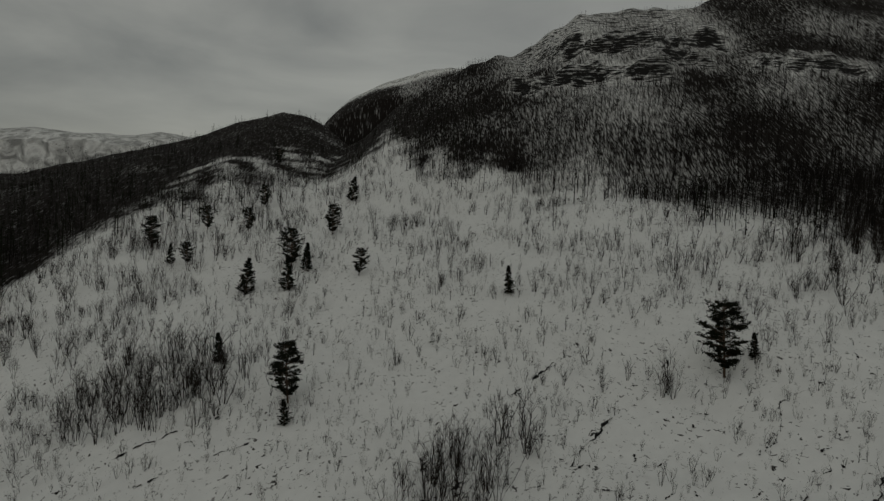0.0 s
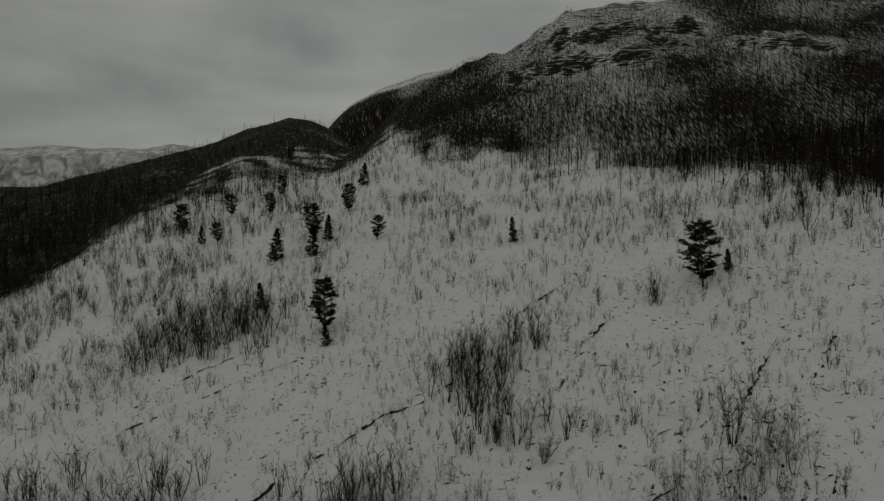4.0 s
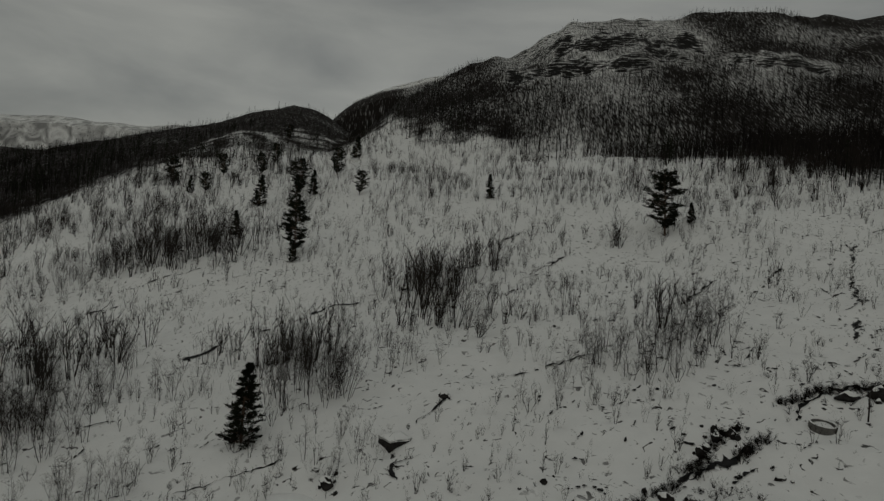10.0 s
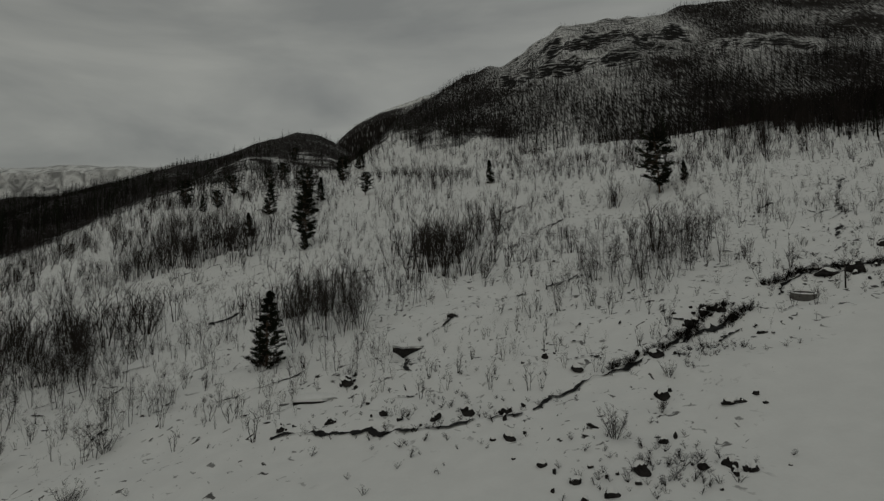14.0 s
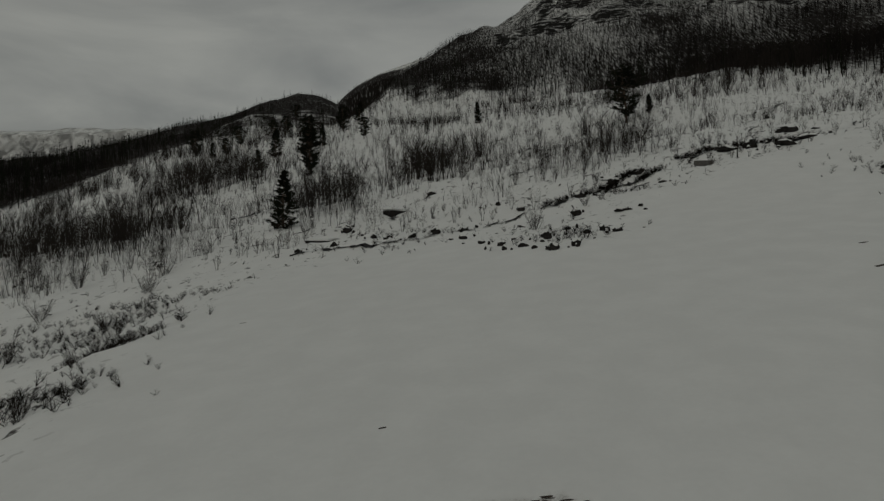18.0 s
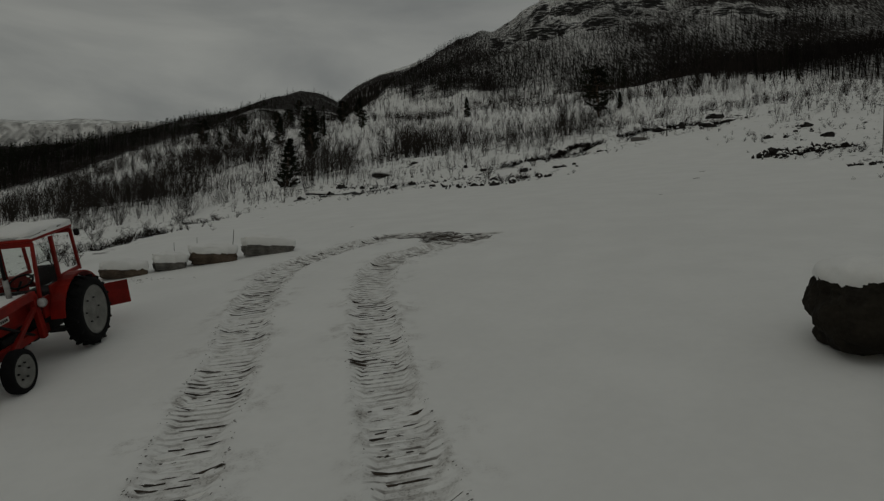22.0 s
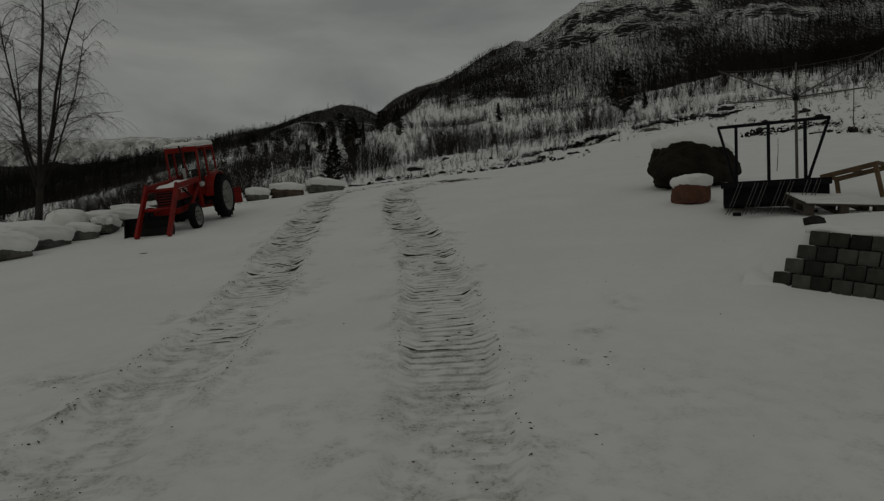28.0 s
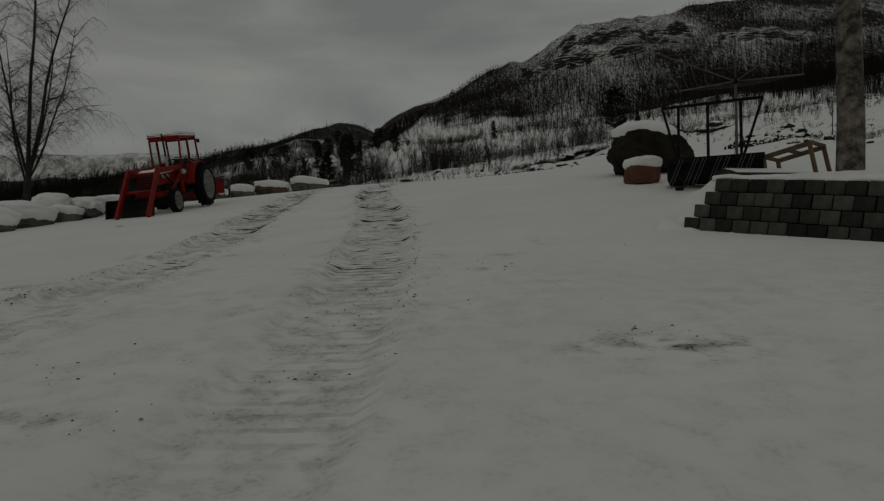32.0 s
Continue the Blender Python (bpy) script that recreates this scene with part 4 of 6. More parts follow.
# big snow-covered stones and slabs of the rough wall beside the tractor
for k, (x, y, w, d, h, turn, soft) in enumerate([(-7.12, -9.2, 1.0, 0.7, 0.36, 60, 0.5), (-7.5, -7.9, 1.3, 0.85, 0.38, 72, 0.45), (-7.68, -6.6, 0.66, 0.62, 0.48, 50, 0.55), (-7.75, -5.4, 0.95, 0.6, 0.34, 34, 0.15), (-7.55, -4.95, 1.2, 0.5, 0.30, 80, 0.12), (-8.1, -4.5, 1.1, 0.6, 0.26, 20, 0.2), (-7.5, -4.1, 1.2, 0.7, 0.28, 50, 0.3), (-8.1, -3.1, 1.2, 0.8, 0.28, 75, 0.35), (-7.9, -1.9, 1.1, 0.8, 0.28, 75, 0.4), (-7.2, -5.9, 1.2, 0.42, 0.26, 112, 0.1), (-7.1, -6.9, 0.6, 0.4, 0.28, 15, 0.3)]):
    blocky_stone("wall_stone", x, y, w, d, h, turn, 40 + k, M_STONE, "snow-covered rough stone of a low field wall", "stones of the low field wall", soft + 0.25, 0.22 if h > 0.35 else 0.14, 0.22 if h > 0.35 else 0.55)

# stones and rock along the far edge of the field, and on the hillside
ROCKS_HEAP = [
    (-0.4, 30.4, 0.5, 0.3, 0.3), (0.5, 27.8, 0.35, 0.25, 0.25), (1.4, 26.3, 0.4, 0.28, 0.25), (2.4, 25.2, 0.45, 0.3, 0.28), (3.5, 23.3, 0.55, 0.4, 0.34), (4.6, 23.4, 0.4, 0.3, 0.3),
    (3.7, 26.2, 0.4, 0.3, 0.3), (5.2, 28.3, 0.35, 0.25, 0.35), (6.6, 25.9, 0.45, 0.3, 0.3), (7.2, 25.5, 0.35, 0.25, 0.25), (5.7, 26.0, 0.3, 0.25, 0.25), (2.8, 24.2, 0.3, 0.2, 0.2),
    (6.4, 31.8, 0.5, 0.35, 0.35), (8.6, 30.2, 0.6, 0.3, 0.25),
]
ROCKS_BANK = [
    (-8.5, 39.2, 0.6, 0.5, 0.5), (11.5, 39.7, 0.5, 0.35, 0.4), (12.3, 40.1, 0.6, 0.4, 0.45), (13.0, 40.6, 0.45, 0.3, 0.4), (10.4, 38.9, 0.4, 0.3, 0.35),
    (10.9, 39.3, 0.35, 0.3, 0.3), (12.6, 39.6, 0.3, 0.25, 0.25), (11.9, 40.8, 0.4, 0.3, 0.3), (13.2, 36.5, 0.5, 0.3, 0.25), (-2.6, 46.8, 0.6, 0.5, 0.5), (2.2, 37.5, 0.35, 0.3, 0.25),
    (3.6, 36.0, 0.5, 0.35, 0.3), (20.2, 42.4, 1.3, 0.6, 0.5), (21.8, 42.2, 1.0, 0.5, 0.45),
]
ROCKS_RIGHT = [
    (24.0, 41.2, 1.5, 0.5, 0.4), (26.2, 42.0, 1.0, 0.5, 0.4), (19.0, 21.6, 0.6, 0.4, 0.35), (20.2, 22.4, 0.8, 0.5, 0.5), (21.3, 22.6, 0.9, 0.5, 0.5), (22.4, 22.5, 0.8, 0.5, 0.45),
    (21.0, 21.4, 0.5, 0.4, 0.3), (23.6, 22.0, 0.7, 0.5, 0.4), (18.5, 13.0, 0.7, 0.3, 0.2), (26.5, 45.5, 1.4, 0.7, 0.5), (20.6, 20.8, 0.35, 0.25, 0.25), (21.8, 21.0, 0.4, 0.3, 0.25),
    (19.6, 20.6, 0.3, 0.25, 0.2), (22.8, 23.4, 0.5, 0.4, 0.4), (24.6, 23.0, 0.5, 0.4, 0.3),
]
ROCKS_EDGE = [
    (19.6, 11.6, 0.4, 0.3, 0.25), (17.8, 3.0, 0.5, 0.3, 0.25), (16.2, 1.2, 0.35, 0.25, 0.2), (26, 27, 0.6, 0.4, 0.35), (23.5, 30, 0.5, 0.4, 0.3), (28, 33, 0.7, 0.4, 0.4),
    (-3.5, 33.4, 0.4, 0.3, 0.3), (-2.0, 33.3, 0.5, 0.35, 0.35), (-0.4, 33.0, 0.45, 0.35, 0.4), (-6.0, 34.2, 0.4, 0.3, 0.3), (-8.6, 34.6, 0.4, 0.3, 0.3), (7.4, 35.5, 0.5, 0.4, 0.4),
    (-11.0, 34.6, 0.35, 0.3, 0.25),
]
ROCKS = ROCKS_HEAP + ROCKS_BANK + ROCKS_RIGHT + ROCKS_EDGE
rock_rnd = random.Random(9)
ROCKS += [(21.4 + rock_rnd.gauss(0, 1.25), 21.6 + rock_rnd.gauss(0, 0.55), rock_rnd.uniform(0.22, 0.5), rock_rnd.uniform(0.2, 0.35), rock_rnd.uniform(0.25, 0.5)) for _ in range(26)]
for x, y, sx, sy, sz in list(ROCKS):  # broken pieces lying round each of them
    for _ in range(rock_rnd.choice((1, 2, 3))):
        k = rock_rnd.uniform(0.3, 0.62)
        ROCKS.append((x + rock_rnd.gauss(0, 0.45 + 0.8 * sx), y + rock_rnd.gauss(0, 0.35 + 0.5 * sy), sx * k * rock_rnd.uniform(0.6, 1.1), sy * k * 1.2, sz * k * rock_rnd.uniform(0.8, 1.4)))
for k, (x, y, sx, sy, sz) in enumerate(ROCKS):
    sx, sy, sz = 0.82 * sx, 0.82 * sy, 0.9 * sz
    stone("field_rock", x, y, (sx, sy, sz), 70 + k, M_ROCK, "dark rock half buried in snow at the field's edge", "rock", "rocks along the field's edge", snow=0.07, turn=(k * 47) % 90 - 45, sink=0.2 * sz, limit=0.30, chop=1.15, sub=3 if sx > 0.3 else 2, low=0.55, drift=0.25, lumps=0.5, ragged=0.5)


def slab_stone(x, y, wide, deep, tall, turn, tip, label):
    """A squared slab with a worn edge and snow heaped over it."""
    t = thing("stone_slab", label, "stone", at=pose(x, y, float(top(x, y)) - 0.44, tip, 0, turn))
    for nm, mat, (cz, h, grow) in (("slab", M_ROCK, (tall / 2, tall, 0.0)), ("snow_cap", M_SNOW, (tall + 0.10, 0.24, 0.03))):
        bm = bmesh.new()
        bmesh.ops.create_cube(bm, size=1.0)
        bmesh.ops.subdivide_edges(bm, edges=bm.edges, cuts=9, use_grid_fill=True)
        for v in bm.verts:
            e = max(abs(v.co.x), abs(v.co.y)) * 2
            up = v.co.z
            v.co = Vector((v.co.x * (wide + grow), v.co.y * (deep + grow), up * h + cz))
            if mat is M_SNOW and up > 0:
                v.co.z -= 0.13 * max(0.0, e - 0.55) / 0.45
            v.co += Vector((0.07, 0.07, 0.05)) * noise.noise(v.co * 1.9 + Vector((x, y, 0)))
        for fc in bm.faces:
            fc.smooth = mat is M_SNOW
        part(nm, bm, mat, t, "thick snow on top" if mat is M_SNOW else "")


slab_stone(-5.35, 42.6, 1.5, 1.1, 0.62, 40, 4, "squared dark stone slab under thick snow")
slab_stone(-10.0, 38.6, 2.6, 1.3, 0.42, 14, 3, "long flat dark stone slab buried in snow")


# ---- streams and bare ground ----
def ribbon(name, line, width, gap, label, seed, mat=M_STREAM, lift=0.06):
    """A dark winding runnel with ragged banks, broken by bridges of snow."""
    pts = []
    ends = [line[0]] + list(line) + [line[-1]]
    for k in range(1, len(ends) - 2):
        p0, p1, p2, p3 = (Vector((*ends[k + o], 0)) for o in (-1, 0, 1, 2))
        n = max(2, int((p2 - p1).length / 0.12))
        for j in range(n):
            u = j / n
            pts.append(0.5 * (2 * p1 + (p2 - p0) * u + (2 * p0 - 5 * p1 + 4 * p2 - p3) * u * u + (3 * p1 - p0 - 3 * p2 + p3) * u ** 3))
    bm, row, jag = bmesh.new(), None, random.Random(seed)
    for k, p in enumerate(pts[:-1]):
        d = (pts[k + 1] - p).normalized()
        side = Vector((-d.y, d.x, 0))
        s = k * 0.12
        shut = noise.noise(Vector((s * 0.28, seed * 1.7, 0.0))) + 0.5 * noise.noise(Vector((s * 0.9, seed * 3.1, 4.0)))
        span = min(1.0, (shut + 0.52 - 0.75 * gap) * 3.0, k * 0.2, (len(pts) - k) * 0.2) - 1.7 * max(0.0, noise.noise(Vector((s * 1.5, seed * 0.9, 1.0))))
        if span < 0.08:
            row = None
            continue
        w = width * 0.62 * span * jag.uniform(0.6, 1.25) * (0.5 + 0.75 * noise.noise(Vector((s * 0.55, seed * 2.3, 9.0))))
        off = 0.45 * noise.noise(Vector((s * 0.35, seed * 0.7, 2.0))) + 0.26 * noise.noise(Vector((s * 1.7, seed * 0.7, 5.0))) + 0.10 * noise.noise(Vector((s * 4.5, seed * 0.7, 7.0)))
        new_row = []
        for e in (-1, -0.4, 0.4, 1):
            rag = 1 + 0.75 * noise.noise(Vector((s * 2.4, e * 3.0, seed * 1.1))) if abs(e) == 1 else 1
            q = p + side * (off + e * w * max(0.35, rag))
            new_row.append(bm.verts.new((q.x, q.y, lift)))
        if row:
            for a in range(3):
                bm.faces.new((row[a], row[a + 1], new_row[a + 1], new_row[a]))
        row = new_row
    if not bm.faces:
        bm.free()
        return None
    flat = np.array([v.co[:2] for v in bm.verts])
    for v, z in zip(bm.verts, height(flat[:, 0], flat[:, 1])):
        v.co.z += z
    ob = part(name, bm, mat)
    return tagged(ob, label, "stream", kind="structure")


def peat_cuts(name, count, label, seed):
    """Short dark gaps in the snow where peat banks and heather edges lie bare."""
    rnd, v, f = random.Random(seed), [], []
    while count:
        y = 36 + 95 * rnd.random() ** 1.25
        x = rnd.uniform(-0.75, 0.78) * (y + 16)
        right = min(1.0, max(0.0, (x + 2) / 14)) * min(1.0, max(0.0, (105 - y) / 30))
        if float(field_mask(x, y)) > 0.02 or rnd.random() > 0.3 + 0.75 * right + 0.25 * float(wave(x, y, 9, 44)):
            continue
        count -= 1
        turn = radians(rnd.gauss(30 + 18 * right, 14 + 12 * right))
        for _ in range(rnd.choice((1, 1, 2, 3, 3, 4, 6))):
            turn += rnd.gauss(0, 0.3)
            long = rnd.uniform(0.05, 0.17) * (1 + 0.4 * right)
            x, y = x + math.cos(turn) * long * rnd.uniform(1.2, 2.4), y + math.sin(turn) * long * rnd.uniform(1.2, 2.4)
            thin, n0, n = long * rnd.uniform(0.25, 0.7), len(v), 8
            for k in range(n):
                a, r = 6.283 * k / n, rnd.uniform(0.45, 1.25)
                px, py = math.cos(a) * long * r, math.sin(a) * thin * r
                v.append((x + px * math.cos(turn) - py * math.sin(turn), y + px * math.sin(turn) + py * math.cos(turn)))
            v.append((x, y))
            f += [(n0 + k, n0 + (k + 1) % n, n0 + n) for k in range(n)]
    v = np.array(v)
    v = np.column_stack([v, height(v[:, 0], v[:, 1]) + 0.06])
    return tagged(new(name, mesh_of(name, v, f, M_STREAM)), label, "peat", kind="stuff")


STREAMS_LOW = [
    ([(-14.6, 34.6), (-12.4, 34.3), (-9.6, 33.7), (-6.4, 32.9), (-3.7, 32.4), (-1.6, 32.3), (0.6, 32.6), (1.9, 33.7), (3.4, 34.6), (5.8, 35.0), (7.4, 36.2), (9.3, 37.4), (11.5, 38.4), (12.8, 38.9)], 0.44, 0.28),
    ([(-4.5, 43.8), (-2.4, 46.4), (-0.6, 48.1), (5.2, 50.2), (8.6, 51.5), (12.2, 54.8), (16.0, 58.5), (20.9, 64.3), (25.5, 70.1)], 0.34, 0.6),
    ([(3.4, 67.1), (5.0, 71.4), (7.8, 76.1), (12.8, 81.4), (17.7, 84.9), (20.5, 89)], 0.36, 0.5),
    ([(-23.4, 57.8), (-21.5, 60.8), (-19.7, 62.4), (-18.0, 63.6), (-14, 67), (-9, 70), (-3, 74)], 0.6, 0.4),
]
STREAMS_MIDDLE = [
    ([(8.4, 36.9), (9.6, 37.4), (10.8, 37.8), (12.0, 38.5), (13.0, 39.0)], 0.95, 0.0),
    ([(14.6, 49.5), (16.8, 53.5), (20.1, 57.9), (22.4, 59.5), (25.6, 63.2), (31, 69)], 0.4, 0.5),
    ([(-43, 82), (-38.5, 83.8), (-35.1, 86.0), (-29, 88)], 0.4, 0.5),
    ([(-43.5, 69.3), (-42.4, 74.7), (-39.5, 76.8), (-34.8, 79.3), (-31.1, 80.8), (-24, 83)], 0.4, 0.5),
    ([(16.6, 41.5), (20, 43.2), (24, 42.4), (28, 42.6)], 0.5, 0.3),
]
STREAMS_HIGH = [
    ([(-16.5, 39.5), (-13.0, 40.8), (-11.2, 41.6)], 0.16, 0.2),
    ([(-5.0, 38.6), (-5.2, 40.2), (-3.6, 41.2)], 0.2, 0.1),
    ([(24, 48), (30, 56), (36, 66), (43, 76)], 0.4, 0.5),
    ([(-8, 75), (-2, 82), (6, 89), (14, 95)], 0.35, 0.5),
]
STREAMS = STREAMS_LOW + STREAMS_MIDDLE + STREAMS_HIGH
for k, (line, width, gap) in enumerate(STREAMS):
    ribbon("stream", line, width, gap, "dark narrow stream showing between banks of snow", 300 + k)

peat_cuts("bare_peat", 620, "dark bare peat edges showing through snow on the hillside", 12)

HEATHER = [far_tree(400 + k, 4, 1.1, 4, 0.028, 0.55, 0.6, 0.2, 3) for k in range(3)]
y = 6 + 110 * rng.rand(9000) ** 1.3
x = rng.uniform(-0.80, 0.80, 9000) * (y + 18)
keep = (field_mask(x, y) < 0.02) & (rng.rand(9000) < 0.05 + 0.6 * wave(x, y, 11, 41) + 0.4 * wave(x, y, 4, 43))
tufts = [(a, b, rng.uniform(0.12, 0.36), rng.uniform(0, 6.283), rng.randint(3)) for a, b in zip(x[keep], y[keep])]
for x, y, r, n in [(4.6, 26.5, 3.0, 90), (9.5, 36.0, 3.0, 70), (-3, 33.6, 6, 110), (-18, 27, 4, 200), (-12.5, 11, 2.2, 130), (-22, 26, 4, 150), (-14, 18, 2.5, 150), (21, 22, 2.5, 50), (22, 43, 5, 90), (22, 20, 3, 50), (19, 8, 3, 40), (26, 32, 5, 60)]:
    for _ in range(n):
        px, py = x + rng.normal() * r * 0.5, y + rng.normal() * r * 0.4
        tufts.append((px, py, rng.uniform(0.18, 0.5), rng.uniform(0, 6.283), rng.randint(3)))
for line, width, gap in STREAMS:  # ragged heath along the banks
    for (ax, ay), (bx, by) in zip(line, line[1:]):
        for _ in range(int(math.hypot(bx - ax, by - ay) * 2.2)):
            u = rng.rand()
            tufts.append((ax + (bx - ax) * u + rng.normal() * 0.35, ay + (by - ay) * u + rng.normal() * 0.3, rng.uniform(0.15, 0.4), rng.uniform(0, 6.283), rng.randint(3)))
for ax, ay, bx, by, n in [(10.2, 38.6, 13.4, 40.8, 110), (12.0, 38.3, 14.2, 39.3, 70), (9.2, 37.6, 10.6, 38.6, 50), (5.0, 35.2, 8.2, 36.4, 60), (16.2, 42.4, 20.5, 43.4, 120), (20.5, 43.0, 27.0, 42.6, 140)]:
    for _ in range(n):  # peat banks
        u = rng.rand()
        tufts.append((ax + (bx - ax) * u + rng.normal() * 0.2, ay + (by - ay) * u + rng.normal() * 0.16, rng.uniform(0.25, 0.55), rng.uniform(0, 6.283), rng.randint(3)))
grove("heather", [template(p) for p in HEATHER], tufts, "tufts of dark heather and grass sticking out of the snow", "heather", M_HEATH)

# single bushes with many fine twigs
BUSH = [bare_tree(500 + k, 1.0, 11, 0.75, 14, 9, 0.0105, 0.9, 0.2) for k in range(3)]
BUSH_MESH = [(a.mesh("bush_stems", M_BARK), b.mesh("bush_twigs", M_TWIG)) for a, b in BUSH]
for k, (x, y, tall) in enumerate([(3.5, 28.9, 1.7), (0.1, 57.0, 2.9), (5.9, 30.6, 0.9), (7.3, 33.5, 1.0), (-15.1, 19.0, 1.1), (-18.4, 25.5, 1.4), (-11.9, 9.9, 0.9), (-22.3, 24, 1.5), (-17, 24.0, 1.2), (-20.3, 36.2, 1.8), (-13.0, 14.0, 0.8), (-12.6, 6.0, 0.9), (-24, 29, 1.6), (-10.2, -0.5, 1.0), (-9.6, 2.5, 0.9), (-11, 4, 1.1), (-26, 36, 2.0), (-19, 31, 1.6)]):
    tree_thing("bush", *BUSH_MESH[k % 3], x, y, tall, 71 * k, "leafless brown bush in the snow", "bush", "bare bushes round the field")


# ---- the open concrete ring at the foot of the bank ----
M_CONCRETE = material("grey_concrete", base=(0.16, 0.155, 0.145), rough=0.9, vary=0.35, scale=5.0, bump=0.4, spec=0.15)
ring_z = float(height(17.5, 40.35))
ring_thing = thing("concrete_ring", "open grey concrete well ring with snow on its rim", "well ring", at=pose(17.5, 40.35, ring_z - 0.26, 8, 0, 0))
for nm, mat, rows in (("ring_wall", M_CONCRETE, [(0.0, 0.60), (0.0, 0.68), (0.50, 0.68), (0.52, 0.66), (0.52, 0.60), (0.50, 0.585), (0.0, 0.585)]), ("rim_snow", M_SNOW, [(0.515, 0.595), (0.515, 0.675), (0.56, 0.66), (0.575, 0.635), (0.56, 0.605)])):
    bm = bmesh.new()
    loops = [[bm.verts.new((r * math.cos(6.2832 * k / 32), r * math.sin(6.2832 * k / 32), h)) for k in range(32)] for h, r in rows]
    for a, b in zip(loops, loops[1:] + loops[:1]):
        for k in range(32):
            bm.faces.new((a[k], a[(k + 1) % 32], b[(k + 1) % 32], b[k]))
    bmesh.ops.recalc_face_normals(bm, faces=bm.faces)
    part(nm, bm, mat, ring_thing, "snow on the rim" if mat is M_SNOW else "")


# ---- dirt in the ruts ----
M_DIRT = material("frozen_dirt", base=(0.055, 0.042, 0.030), rough=0.9, vary=0.6, scale=12.0, bump=0.5, second=(0.03, 0.025, 0.02))


def flakes(name, rows, label, mat):
    """Thin ragged pieces lying on the snow. rows: x, y, long half size, short half size, turn."""
    rnd, v, f = random.Random(77), [], []
    for x, y, a, b, turn in rows:
        n, c, s, n0 = 9, math.cos(turn), math.sin(turn), len(v)
        h = 0.002 + b * 0.15
        for k in range(n):
            w = 6.283 * k / n
            r = rnd.uniform(0.65, 1.15)
            px, py = math.copysign(abs(math.cos(w)) ** 0.4, math.cos(w)) * a * r, math.copysign(abs(math.sin(w)) ** 0.6, math.sin(w)) * b * r
            qx, qy = x + px * c - py * s, y + px * s + py * c
            v.append((qx, qy, 0.002))
        v.append((x, y, h + 0.004))
        f += [(n0 + k, n0 + (k + 1) % n, n0 + n) for k in range(n)]
    v = np.array(v)
    v[:, 2] += top(v[:, 0], v[:, 1])
    return tagged(new(name, mesh_of(name, v, f, mat)), label, "dirt", kind="stuff")


rnd = random.Random(5)
bars, ridges = [], []
for line in (RUT_L, RUT_R):  # prints of the track's cleats across the rut, dirt lying in their bottoms
    run = 0.0
    for (ax, ay), (bx, by) in zip(line, line[1:]):
        n = math.hypot(bx - ax, by - ay)
        turn = math.atan2(by - ay, bx - ax) + math.pi / 2
        steps = max(1, int(n / 0.10))
        for k in range(steps):
            u = (k + rnd.uniform(-0.2, 0.2)) / steps
            x, y, run = ax + (bx - ax) * u, ay + (by - ay) * u, run + n / steps
            dirty = 0.55 + 1.5 * noise.noise(Vector((run * 0.8, 3.0, line[0][0]))) + 0.25 * min(1.0, max(0.0, (y + 4) / 5))
            dirty -= 0.40 * min(1.0, max(0.0, (-12.5 - y) / 3.0)) + 1.2 * (y < -15.2)
            if rnd.random() < dirty:
                for _ in range(rnd.choice((1, 2, 2, 3, 4))):
                    o, a = rnd.uniform(-0.27, 0.27), 0.02 + 0.19 * rnd.random() ** 1.6
                    bars.append((x + math.cos(turn) * o, y + math.sin(turn) * o, a * (1.0 if y > -12 else 0.6), rnd.uniform(0.006, 0.024) * (1.0 if y > -12 else 0.6), turn + rnd.gauss(0, 0.06)))
            if y > -14.5 and noise.noise(Vector((run * 0.9, 8.0, line[0][0]))) > -0.05:
                o = rnd.uniform(-0.12, 0.12)
                ridges.append((x + math.cos(turn) * o, y + math.sin(turn) * o, rnd.uniform(0.12, 0.26), rnd.uniform(0.016, 0.028), turn + rnd.gauss(0, 0.03)))
        for _ in range(int(n / 0.02)):  # crumbs along both lips
            u, side = rnd.random(), rnd.choice((-1, 1))
            x, y = ax + (bx - ax) * u, ay + (by - ay) * u
            o = side * rnd.gauss(0.39, 0.035)
            if y > -16.5 and rnd.random() < 0.55 + 0.9 * noise.noise(Vector((x * 0.9, y * 0.9, side * 3.0))):
                s = rnd.random() ** 2
                bars.append((x + math.cos(turn) * o, y + math.sin(turn) * o, 0.004 + 0.014 * s, 0.003 + 0.006 * s, rnd.uniform(0, 3)))
for _ in range(700):  # the turning place
    x, y = 0.5 + rnd.gauss(0, 0.75), 3.0 + rnd.gauss(0, 0.5)
    if rut(x, y) > 0.3:
        bars.append((x, y, rnd.uniform(0.03, 0.16), rnd.uniform(0.006, 0.022), rnd.uniform(-0.12, 0.12)))
for cx, cy, n in [(1.5, -15.9, 26), (1.75, -16.6, 20), (1.6, -17.5, 16), (0.4, -17.9, 14), (-0.6, -16.9, 18), (2.3, -15.3, 10), (3.1, -17.3, 12), (-1.4, -15.6, 14), (0.9, -18.4, 12)]:
    for _ in range(n):  # trampled place before the house
        s = rnd.random() ** 3
        bars.append((cx + rnd.gauss(0, 0.22), cy + rnd.gauss(0, 0.13), 0.003 + 0.013 * s, 0.002 + 0.004 * s, rnd.gauss(0, 0.3)))
for _ in range(60):
    x, y = rnd.uniform(-2.5, 4.8), rnd.uniform(-19.4, -11)
    s = rnd.random() ** 4
    bars.append((x, y, 0.003 + 0.008 * s, 0.002 + 0.004 * s, rnd.uniform(-0.5, 0.5)))
